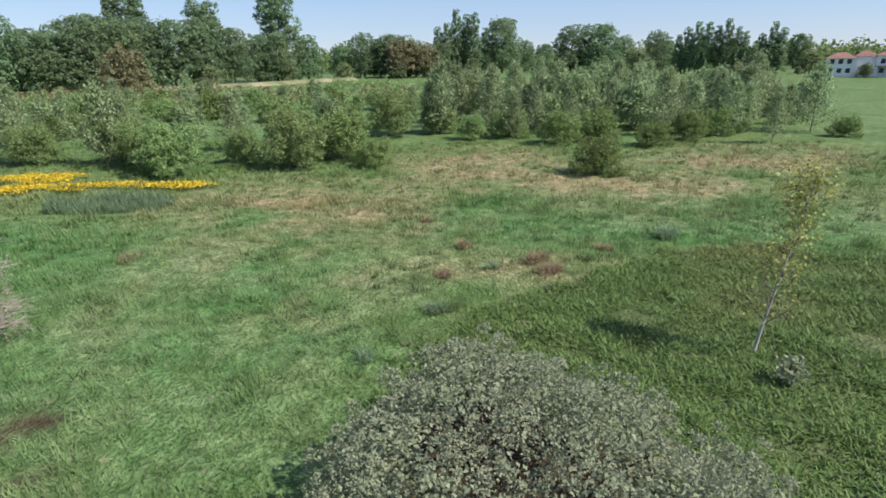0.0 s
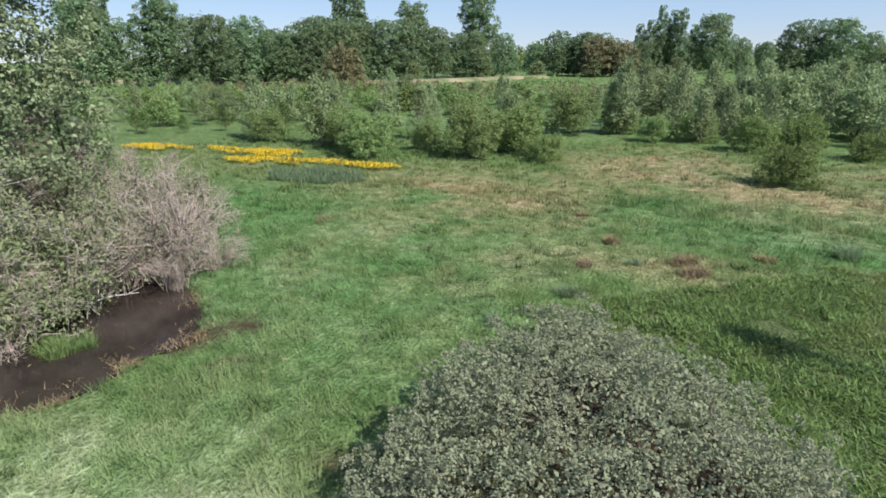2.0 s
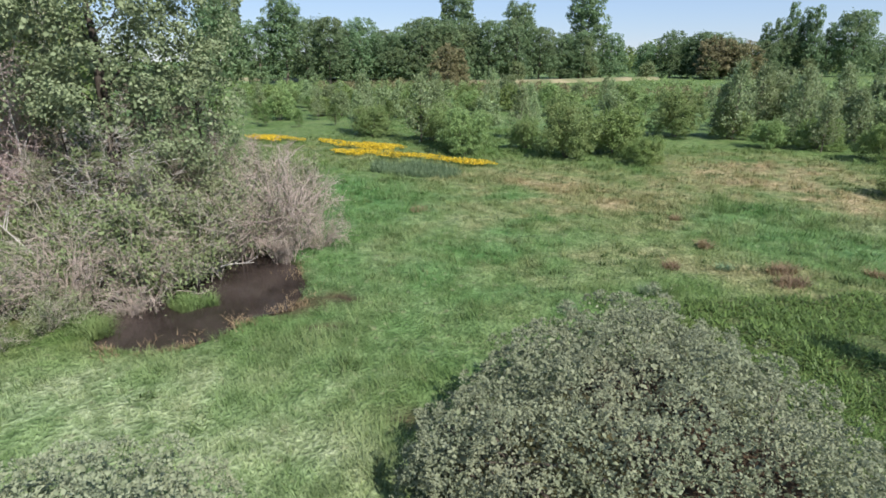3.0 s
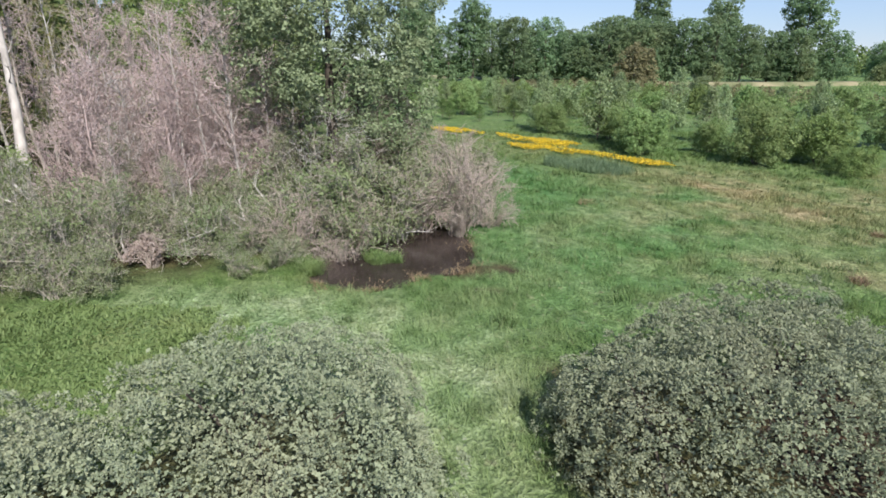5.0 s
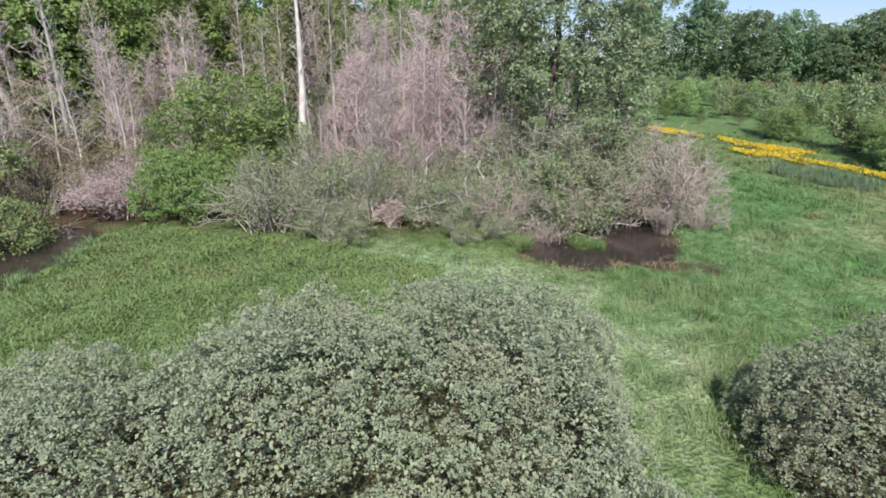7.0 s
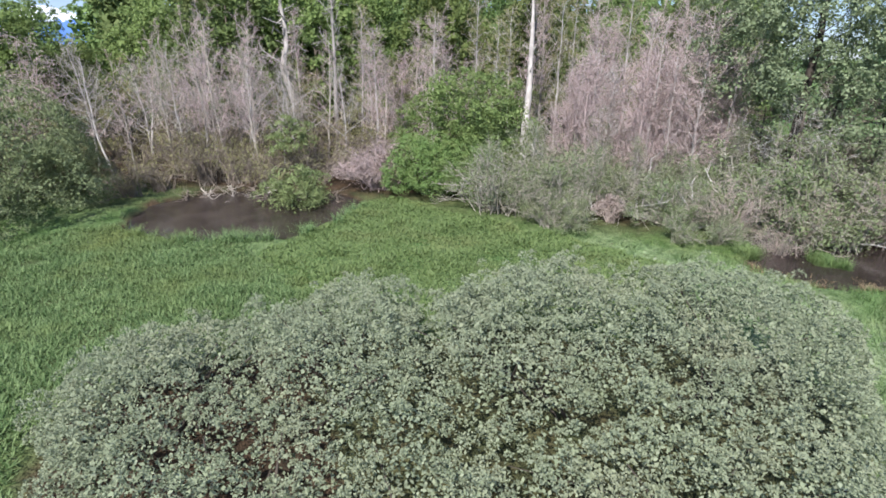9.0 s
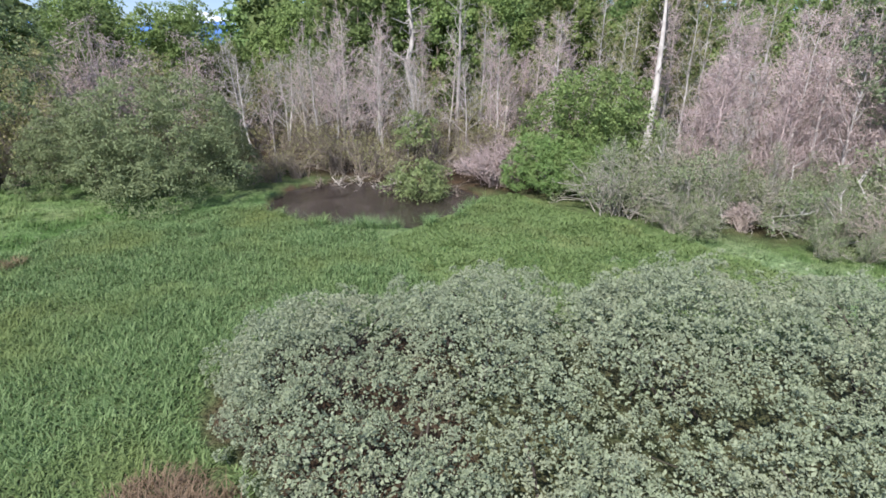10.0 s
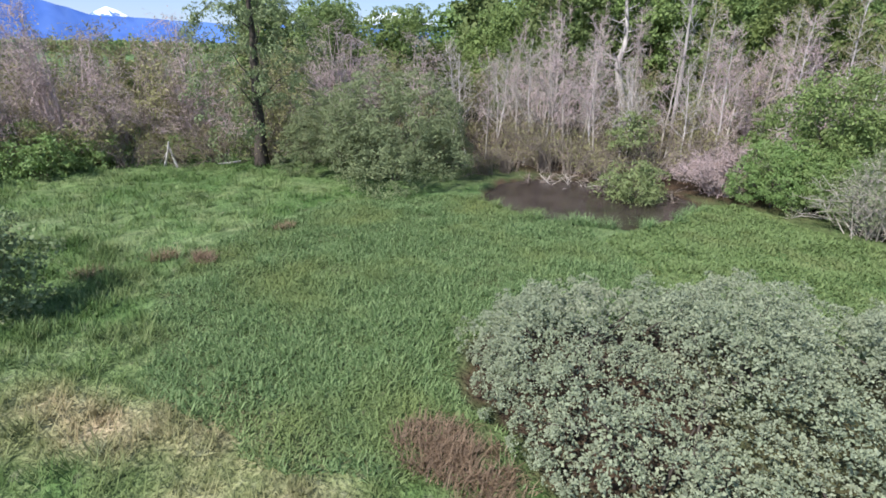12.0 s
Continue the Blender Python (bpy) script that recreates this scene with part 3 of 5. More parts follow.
    for stem in stems:
        part("stem", quick_mesh("stem", *rods([stem], 5), DARKBARK), ob)
    return ob


silver_willow(11, WILLOW_A, "rounded silver-grey leaved willow shrub in the meadow", 0.27, 60)
silver_willow(12, WILLOW_B, "wide spreading silver-grey willow thicket beside the reed bed", 0.28, 58)

# ---- grass, reeds, rushes, flowers ----
def blades(rng, x, y, z0, height, width, bend, segs=2, lean=0.25):
    """Tapered arching blades of grass; returns verts, faces and the root index of each corner."""
    n = len(x)
    a = rng.uniform(0, 6.283, n)
    out = np.stack((np.cos(a), np.sin(a), np.zeros(n)), 1)
    side = np.stack((-np.sin(a), np.cos(a), np.zeros(n)), 1)
    root = np.stack((x, y, z0), 1)
    rows = []
    for s in range(segs + 1):
        f = s / segs
        c = root + UP * (height * (f - 0.45 * bend * f * f))[:, None] + out * (height * (lean * f + bend * f * f))[:, None]
        w = (width * (1 - 0.82 * f) * 0.5)[:, None]
        rows += [c - side * w, c + side * w]
    v = np.stack(rows, 1)
    k = 2 * (segs + 1)
    j = np.arange(segs) * 2
    f = np.stack((j, j + 1, j + 3, j + 2), 1)
    f = (f[None] + (np.arange(n) * k)[:, None, None]).reshape(-1, 4)
    return v.reshape(-1, 3), f, np.repeat(np.arange(n), k)


def in_reeds(x, y):
    return inside(x, y, REEDS_A) | inside(x, y, REEDS_B) | inside(x, y, HERBS)


def build_meadow_grass():
    """Tussocky grass: blades stand in mop-headed tufts, the tufts in uneven hummocks."""
    rng = np.random.default_rng(21)
    layers = ((22, ((-18, 12, 2, 20, 3100), (-20, 6, -6, 8, 1500), (0, 18, -42, -14, 2500))),
              (15, ((-26, 20, 16, 36, 3700), (-34, 36, 32, 62, 3400), (-16, 14, -62, -30, 1900), (-52, -18, 22, 64, 2200))))
    for each, boxes in layers:
        xs, ys, hs = [], [], []
        for x0, x1, y0, y1, m in boxes:
            cx, cy = rng.uniform(x0, x1, m), rng.uniform(y0, y1, m)
            hill = lattice(cx, cy, 1.1, 27) * 0.65 + lattice(cx, cy, 2.6, 28) * 0.35
            tall = rng.uniform(0.55, 1.3, m) * (0.15 + 1.7 * hill ** 1.4)
            spread = rng.normal(size=(m * each, 2)) * np.repeat(0.12 + 0.09 * tall, each)[:, None]
            xs.append(np.repeat(cx, each) + spread[:, 0])
            ys.append(np.repeat(cy, each) + spread[:, 1])
            hs.append(np.repeat(tall, each))
        x, y, h = np.concatenate(xs), np.concatenate(ys), np.concatenate(hs)
        d, lu, pa, mu = zones(x, y)
        keep = ~in_reeds(x, y) & (pond_depth(x, y) < 0.15) & (mu < 0.5)
        x, y, h, d, lu, pa = (q[keep] for q in (x, y, h, d, lu, pa))
        wide = np.clip(np.hypot(x, y - 3) / 22, 0.8, 2.2)
        h = h * rng.uniform(0.20, 0.40, len(x)) * np.clip(wide, 1, 1.4)
        v, f, idx = blades(rng, x, y, land(x, y) - 0.03, h, 0.026 * wide, rng.uniform(0.1, 0.7, len(x)), 1, 0.3)
        me = quick_mesh("meadow_grass", v, f, GRASS, dict(dry=d[idx], lush=lu[idx], pale=pa[idx]))
        tagged(new("meadow_grass", me), "long tussocky green meadow grass with drier tufts", "grass", kind="stuff")


def build_tussocks():
    """Darker, taller tufts dotted through the meadow."""
    rng = np.random.default_rng(25)
    cx, cy = [], []
    for x0, x1, y0, y1, m in ((-26, 26, 18, 46, 520), (-16, 8, 10, 24, 90), (-12, 14, -56, -30, 300), (-20, -6, -4, 14, 40), (-40, 34, 42, 62, 260)):
        cx.append(rng.uniform(x0, x1, m))
        cy.append(rng.uniform(y0, y1, m))
    cx, cy = np.concatenate(cx), np.concatenate(cy)
    keep = lattice(cx, cy, 3.0, 26) > 0.45
    cx, cy = cx[keep], cy[keep]
    size = rng.uniform(0.5, 1.3, len(cx))
    x, y = (np.repeat(c, 24) + rng.normal(size=len(c) * 24) * 0.2 * np.repeat(size, 24) for c in (cx, cy))
    h = np.repeat(size, 24) * rng.uniform(0.2, 0.42, len(x))
    keep = ~in_reeds(x, y) & (zones(x, y)[3] < 0.5)
    x, y, h = x[keep], y[keep], h[keep]
    v, f, _ = blades(rng, x, y, land(x, y) - 0.03, h, np.full(len(x), 0.05), rng.uniform(0.1, 0.7, len(x)), 1, 0.4)
    tagged(new("grass_tussocks", quick_mesh("grass_tussocks", v, f, TUSSOCK)), "darker green grass tussocks dotted over the meadow", "grass", kind="stuff")


def build_bed(name, seed, ring, n, low, high, width, material, label, bend=(0.4, 1.3), segs=2, skip=(), wet=False):
    rng = np.random.default_rng(seed)
    r = np.array(ring)
    x, y = rng.uniform(r[:, 0].min(), r[:, 0].max(), n * 2), rng.uniform(r[:, 1].min(), r[:, 1].max(), n * 2)
    jx, jy = x + (lattice(x, y, 1.0, 51) - 0.5) * 1.2, y + (lattice(x, y, 1.0, 52) - 0.5) * 1.2
    keep = inside(jx, jy, ring) & (dome(WILLOW_A, x, y) < 0.4) & (dome(WILLOW_B, x, y) < 0.4) & (wet | (pond_depth(x, y) < 0.2))
    for cx, cy, cr in skip:
        keep &= np.hypot(x - cx, y - cy) > cr * (0.7 + 0.6 * lattice(x, y, 0.5, 53))
    x, y = x[keep][:n], y[keep][:n]
    h = rng.uniform(low, high, len(x)) * (0.45 + 0.55 * lattice(x, y, 1.4, seed) + 0.6 * lattice(x, y, 0.42, seed + 60))
    v, f, _ = blades(rng, x, y, np.maximum(land(x, y), -0.2) - 0.02, h, rng.uniform(0.7, 1.3, len(x)) * width, rng.uniform(*bend, len(x)), segs)
    tagged(new(name, quick_mesh(name, v, f, material)), label, "reeds", kind="stuff")


build_meadow_grass()
build_tussocks()
build_bed("reed_bed", 31, REEDS_A, 110000, 0.15, 0.28, 0.055, REED_OLIVE, "dense bed of arching green reeds round a young tree", (0.3, 1.5), segs=1, skip=((5.6, 18.0, 0.7), (1.4, 17.2, 0.3), (12.9, 16.4, 0.8)))
build_bed("reed_bed", 32, REEDS_B, 92000, 0.13, 0.27, 0.052, REED, "dense green reed bed between willow and pond", (0.2, 1.3), 1, skip=((2.3, -18.3, 1.1), (-12.4, -29.3, 0.5)))
build_bed("marsh_herbs", 33, HERBS, 60000, 0.10, 0.21, 0.085, HERB, "yellow-green leafy marsh plants beside the brush", (0.3, 1.8), segs=1, skip=((-14.2, -20.2, 0.5),))
ring_of = lambda cx, cy, rx, ry, t=0.0: [(cx + rx * math.cos(a) * math.cos(t) - ry * math.sin(a) * math.sin(t), cy + rx * math.cos(a) * math.sin(t) + ry * math.sin(a) * math.cos(t)) for a in np.linspace(0, 6.0, 14)]
build_bed("rush_bed", 34, ring_of(-25.8, 33.2, 4.6, 2.2, 0.15), 5000, 0.4, 0.85, 0.05, RUSH, "blue-green rushes in front of the yellow flowers", (0.02, 0.2), 2)
build_bed("pond_grass", 35, ring_of(-16.9, 6.9, 1.0, 0.6, 0.5), 1000, 0.3, 0.6, 0.03, HERB, "small islet of green grass in the pond", (0.1, 0.6), 2, (), True)


def build_fringe(name, seed, line, n, spread, low, high, material, label):
    """Grass that hangs along a stretch of bank."""
    rng = np.random.default_rng(seed)
    p = np.array(line, float)
    k, g = rng.integers(0, len(p) - 1, n), rng.random(n)
    q = p[k] * (1 - g)[:, None] + p[k + 1] * g[:, None] + rng.normal(size=(n, 2)) * spread
    clumpy = lattice(q[:, 0], q[:, 1], 0.7, seed)
    q, clumpy = q[clumpy > 0.5], clumpy[clumpy > 0.5]
    h = rng.uniform(low, high, len(q)) * (0.5 + clumpy)
    z = np.maximum(land(q[:, 0], q[:, 1]), -0.2) - 0.03
    v, f, _ = blades(rng, q[:, 0], q[:, 1], z, h, np.full(len(q), 0.03), rng.uniform(0.2, 0.9, len(q)), 2, 0.4)
    tagged(new(name, quick_mesh(name, v, f, material)), label, "grass", kind="stuff")


build_fringe("bank_grass", 36, [(-19.8, 3.4), (-18.6, 4.0), (-17.6, 3.4), (-16.8, 3.2)], 1500, 0.28, 0.3, 0.6, REED, "bright green grass hanging over the pond bank")
build_fringe("bank_grass", 37, [(-16.6, 3.1), (-15.0, 3.6), (-13.8, 5.6), (-14.1, 7.2), (-13.4, 8.9), (-14.6, 10.8), (-16.8, 12.3)], 2200, 0.35, 0.10, 0.28, RUST, "dead brown grass along the muddy pond edge")
build_fringe("bank_grass", 38, [(-17.8, -29.4), (-16.6, -25.2), (-16.5, -22.0), (-17.8, -19.2), (-20.4, -17.9), (-23.4, -17.2)], 3800, 0.35, 0.3, 0.65, REED, "tall green grass along the pond edge")


def build_flowers():
    rng = np.random.default_rng(41)
    n = 40000
    x, y = rng.uniform(-60, -20, n), rng.uniform(32, 46, n)
    bands = np.maximum(blob(x, y, -31, 37.4, 10.5, 1.8, 0.4, 0.16), blob(x, y, -44, 40.0, 13, 2.4, 0.4, 0.10))
    streak = lattice(x * 0.35, y * 1.2, 0.8, 42) * 0.6 + lattice(x, y, 3.0, 43) * 0.5
    keep = bands * streak > 0.43
    x, y = x[keep], y[keep]
    p = np.stack((x, y, rng.uniform(0.3, 0.5, len(x))), 1)
    way = rng.normal(size=p.shape) * np.array((1, 1, 0.35))
    v, f = leaves(rng, p, way, rng.uniform(0.11, 0.19, len(x)), 0.12, 0.1)
    stalk = sticks(p - UP * 0.45, p, np.full(len(p), 0.006), np.full(len(p), 0.004))
    ob = tagged(new("yellow_flowers", quick_mesh("yellow_flowers", v, f, FLOWER)), "bright yellow wildflowers in a streaky patch", "flowers", kind="stuff")
    part("stalk_mass", quick_mesh("stalk_mass", *stalk, GRASS), ob, kind="stuff")


build_flowers()


def sedge_tuft(seed, x, y, r, h, label, material=RUST):
    rng = np.random.default_rng(seed)
    n = int(420 * r + 120 + 1100 * (r > 1))
    a, d = rng.uniform(0, 6.283, n), r * rng.random(n) ** 0.7
    px, py = np.cos(a) * d * 1.25, np.sin(a) * d * 0.8
    if r > 1:
        keep = lattice(px + x, py + y, 0.55, seed) > 0.42
        px, py, n = px[keep], py[keep], int(keep.sum())
    v, f, _ = blades(rng, px, py, np.zeros(n), h * rng.uniform(0.5, 1.1, n), np.full(n, 0.03), rng.uniform(0.2, 0.9, n), 2, 0.4)
    ob = new("sedge_tuft", quick_mesh("sedge_tuft", v, f, material))
    ob.location = (x, y, float(land(np.array(x), np.array(y))) - 0.03)
    ob.rotation_euler = (0, 0, rng.uniform(0, 6.28))
    return tagged(ob, label, "sedge tuft", "sedge tufts")


for i, (x, y, r, h) in enumerate([(-18.0, 23.4, 0.75, 0.4), (2.3, 23.9, 0.6, 0.5), (2.8, 22.4, 0.65, 0.45), (-2.0, 21.8, 0.4, 0.4), (-1.3, 25.8, 0.45, 0.45), (5.8, 25.8, 0.4, 0.4),
                                 (-3.8, 30.6, 0.4, 0.4), (-0.6, -34.8, 0.6, 0.5), (-1.5, -33.3, 0.6, 0.5), (2.0, -35.5, 0.6, 0.4), (2.5, -18.1, 1.25, 0.42), (3.1, -16.7, 0.7, 0.4), (-6.8, -34.2, 0.5, 0.4)]):
    sedge_tuft(60 + i, x, y, r, h, "rusty brown dry sedge tuft in green grass")
for i, (x, y, r, h) in enumerate([(0.1, 22.8, 0.35, 0.4), (-1.9, 18.2, 0.5, 0.4), (9.5, 28.0, 0.6, 0.8), (-4.0, 14.5, 0.35, 0.4)]):
    sedge_tuft(80 + i, x, y, r, h, "grey-green rush tuft in the meadow", RUSH)


# ---- kinds of shrub and tree ----
def leafy_shrub(name, seed, height, radius, material, label, category, group, clumps=130, each=16, leaf=0.2, bottom=0.05, taper=0.5, stem=BARK, lump_count=9, core=0.55, pad=0.2, shoots=0):
    rng = np.random.default_rng(seed)
    ob = thing(name, label, category, group)
    lumps = lumps_for(rng, height, radius, bottom * height, lump_count, taper, core=core)
    p, o = crown_points(rng, lumps, clumps)
    p[:, 2] = np.maximum(p[:, 2], 0.2)
    v, f = boughs(rng, p, o, radius * pad * rng.uniform(0.7, 1.3, len(p)), each, leaf, leaf * 0.55, 0.8)
    p, o = crown_points(rng, [(c, tuple(q * 0.85 for q in r)) for c, r in lumps], clumps * 2)
    p[:, 2] = np.maximum(p[:, 2], 0.2)
    v, f = join((v, f), tufted(rng, p, o, radius * pad * 0.4, 7, leaf * 1.4, leaf * 0.9, 0.6, 0.65))
    # upright shoots that break the outline
    foot = p[p[:, 2] > height * 0.35][:shoots]
    if len(foot):
        way = unit(foot * np.array((0.25, 0.25, 0)) / radius + UP + rng.normal(size=foot.shape) * 0.15)
        along = np.repeat(foot, 12, 0) + np.repeat(way, 12, 0) * (np.tile(np.linspace(0.1, 1, 12), len(foot)) * np.repeat(rng.uniform(0.14, 0.32, len(foot)), 12) * height)[:, None]
        v, f = join((v, f), tufted(rng, along, np.repeat(way, 12, 0), 0.05, 4, leaf, leaf * 0.5, 0.5, 0.6))
    part("foliage", quick_mesh("foliage", v, f, material), ob, kind="stuff")
    lines = []
    for i in range(7):
        a = i * 2.4
        q = np.array((math.cos(a) * 0.12, math.sin(a) * 0.12, -0.1))
        t = np.array((math.cos(a) * radius * 0.5, math.sin(a) * radius * 0.5, height * rng.uniform(0.5, 0.85)))
        lines.append([(q, 0.04), ((q + t) / 2 + UP * 0.2, 0.03), (t, 0.012)])
    v, f = rods(lines, 4)
    part("woody_base", quick_mesh("woody_base", v, f, stem), ob, kind="stuff")
    return ob


def spire_tree(name, seed, height, radius, material, label, category, group, whorls=11, each=26, leaf=0.2, bark=BARK):
    """A young tree with upswept branches round a straight stem and a pointed top."""
    rng = np.random.default_rng(seed)
    ob = thing(name, label, category, group)
    lines, centres, out = [[(np.zeros(3) - UP * 0.1, 0.05), (np.array((0, 0, height * 0.55)), 0.03), (np.array((0, 0, height)), 0.008)]], [], []
    for w in range(whorls):
        f = (w + 0.4) / whorls
        z = height * (0.06 + 0.9 * f)
        reach = radius * (1 - f) ** 0.75 * rng.uniform(0.75, 1.2) + 0.1
        for i in range(5):
            a = w * 0.9 + i * 1.257 + rng.uniform(-0.35, 0.35)
            q, way = np.array((0, 0, z)), np.array((math.cos(a), math.sin(a), 0.55))
            lines.append([(q, 0.018), (q + way * reach, 0.006)])
            for g in (0.4, 0.75, 1.0):
                centres.append(q + way * reach * g), out.append(way)
    centres.append(np.array((0, 0, height))), out.append(UP)
    v, f = tufted(rng, np.array(centres), unit(np.array(out)), 0.05 + radius * 0.08, max(3, each // 3), leaf, leaf * 0.42, 0.9, 0.45)
    part("foliage", quick_mesh("foliage", v, f, material), ob, kind="stuff")
    v, f = rods(lines, 4)
    part("trunk", quick_mesh("trunk", v, f, bark), ob)
    return ob


def broad_tree(name, seed, height, radius, bottom, material, label, category, group, clumps=260, each=10, leaf=0.5, bark=BARK, trunk_r=0.3, taper=0.5, lump_count=14, squash=0.8, shell=0.7, wander=0.04, lean=(0, 0), core=0.62, pad=1.0, flat=0.6, fill=2):
    rng = np.random.default_rng(seed)
    ob = thing(name, label, category, group)
    lumps = lumps_for(rng, height, radius, bottom, lump_count, taper, squash, core)
    p, o = crown_points(rng, lumps, clumps, shell)
    if lean != (0, 0):
        p[:, :2] += np.array(lean)[None] * p[:, 2:3] * 0.85
    v, f = boughs(rng, p, o, pad * rng.uniform(0.6, 1.35, len(p)), each, leaf, leaf * 0.62, flat)
    inner = [(c, tuple(q * 0.86 for q in r)) for c, r in lumps]
    p, o = crown_points(rng, inner, clumps * fill, 0.7)
    if fill:
        v, f = join((v, f), tufted(rng, p, o, pad * 0.4, 7, leaf * 1.5, leaf * 1.0, turn=0.4))
    part("crown", quick_mesh("crown", v, f, material), ob, kind="stuff")
    trunk, limb, _ = grow(rng, height * 0.85, trunk_r, 10, radius * 0.8, 0.7, 0.25, wander, lean, subs=0, thin=0.03)
    trunk[0][0] = (trunk[0][0][0] - UP * 0.2, trunk[0][0][1] * 1.2)
    v, f = join(tube(trunk[0]), rods(limb, 4))
    part("trunk", quick_mesh("trunk", v, f, bark), ob)
    return ob


def bare_tree(name, seed, height, r0, limbs, reach, label, category, group, bark, twig, tip=None, tips=2, rise=0.8, start=0.2, lean=(0, 0), subs=6, twigs=4, thin=0.009, tip_len=0.1, wander=0.05, sub_len=0.4, twig_len=0.28):
    """A leafless tree: trunk with limbs, and its twigs with small buds or catkins."""
    rng = np.random.default_rng(seed)
    ob = thing(name, label, category, group)
    trunk, limb, fine = grow(rng, height, r0, limbs, reach, rise, start, wander, lean, subs, sub_len, twigs, twig_len, thin)
    trunk[0].insert(0, (trunk[0][0][0] - UP * 0.25, r0 * 1.25))
    v, f = join(tube(trunk[0]), rods([l for l in limb if len(l) > 2], 4))
    part("trunk", quick_mesh("trunk", v, f, bark), ob)
    v, f = rods(fine + [l for l in limb if len(l) == 2], 3)
    part("twig_spray", quick_mesh("twig_spray", v, f, twig), ob, kind="stuff")
    if tip:
        ends = np.array([l[-1][0] for l in fine])
        ways = np.array([unit(l[-1][0] - l[0][0]) for l in fine])
        v, f = tufted(rng, ends - ways * 0.05, ways, 0.09, tips, tip_len, tip_len * 0.2, 0.1, 0.5, 1.5)
        part("bud_mass", quick_mesh("bud_mass", v, f, tip), ob, kind="stuff")
    return ob


def brush(name, seed, radius, height, label, category, group, twig, leaf_mat, stems=46, twigs=9, sparse=3, leaf=0.08, droop=0.25, thin=0.013, slim=0.45, ragged=0.0, bunch=0.5):
    """A tangled shrub: arching stems fan out in sheaves from one stool, fork into side branches and twigs, and some branches carry leaf bunches."""
    rng = np.random.default_rng(seed)
    ob = thing(name, label, category, group)
    lines, fine, ends, ways = [], [], [], []
    sheaves = max(6, stems // 8)
    turn, tilt = rng.uniform(0, 6.283, sheaves), rng.uniform(0.1, 1.0, sheaves) ** 0.7
    for i in range(stems):
        k = i % sheaves
        a, lean = turn[k] + rng.normal() * 0.24, min(abs(tilt[k] + rng.normal() * 0.13), 1.0)
        out = np.array((math.cos(a), math.sin(a), 0.0))
        q = np.append(rng.normal(size=2) * radius * 0.12, -0.1) + out * radius * 0.12
        top = height * (1 - (0.55 + 0.3 * ragged) * lean * lean) * rng.uniform(0.7 - 0.3 * ragged, 1.05 + 0.15 * ragged)
        end = out * radius * lean + UP * top
        mid = q * 0.5 + end * 0.5 + UP * height * 0.16 + rng.normal(size=3) * radius * 0.06
        end2 = end + (out - UP * droop) * radius * 0.12
        line = [(q, thin * 2.4), (mid, thin * 1.8), (end, thin), (end2, thin * 0.5)]
        lines.append(line)
        for side in range(4):
            j, g = rng.integers(0, 3), rng.random()
            q0 = line[j][0] * (1 - g) + line[j + 1][0] * g
            along = unit(line[j + 1][0] - line[j][0])
            w = unit(along * 0.8 + rng.normal(size=3) * 0.5 + UP * (0.15 + 0.35 * ragged))
            L = radius * rng.uniform(0.16, 0.38)
            q1 = q0 + w * L * 0.5
            q2 = q1 + unit(w + rng.normal(size=3) * 0.3) * L * 0.5
            q1[2], q2[2] = max(q1[2], 0.05), max(q2[2], 0.08)
            lines.append([(q0, thin * 1.1), (q1, thin * 0.8), (q2, thin * 0.5)])
            leafy = rng.random() < bunch
            for _ in range(max(1, twigs // 4)):
                g = rng.random()
                p0 = q0 * (1 - g) + q2 * g
                w2 = unit(w * 0.7 + rng.normal(size=3) * 0.6 + UP * 0.2)
                p1 = p0 + w2 * radius * rng.uniform(0.07, 0.18)
                p1[2] = max(p1[2], 0.05)
                fine.append([(p0, thin * 0.6), (p1, thin * 0.35)])
                if leafy:
                    ends.append(p1), ways.append(w2)
    v, f = join(rods(lines, 3), rods(fine, 3))
    part("branchwork", quick_mesh("branchwork", v, f, twig), ob, kind="stuff")
    if sparse and ends:
        v, f = tufted(rng, np.array(ends), np.array(ways), radius * 0.06, sparse, leaf, leaf * slim, 0.2, 0.7)
        part("leaf_mass", quick_mesh("leaf_mass", v, f, leaf_mat), ob, kind="stuff")
    return ob


def put(ob, x, y, size=1.0, turn=0.0, tall=1.0):
    """Sets a thing on the ground."""
    ob.matrix_basis = stand(x, y, size, turn, tall)
    return ob


def stand(x, y, size=1.0, turn=0.0, tall=1.0, lean=0.0):
    z = float(land(np.array(float(x)), np.array(float(y))))
    return pose(x, y, z, lean, 0, turn) @ Matrix.Diagonal((size, size, size * tall, 1))


def copies(kinds, places, rng, low=0.8, high=1.2, used=(), lean=0.0):
    """Copies of the kinds, each scaled and turned, at places (x, y) or (x, y, size)."""
    for i, pl in enumerate(places):
        s = pl[2] if len(pl) > 2 else rng.uniform(low, high)
        ob = kinds[i % len(kinds)]
        m = stand(pl[0], pl[1], s, rng.uniform(0, 360), rng.uniform(0.9, 1.1), rng.normal() * lean)
        if i < len(kinds) and ob.name not in used:
            ob.matrix_basis = m
        else:
            c = copy_thing(ob, pose(0, 0, 0))
            c.matrix_basis = m


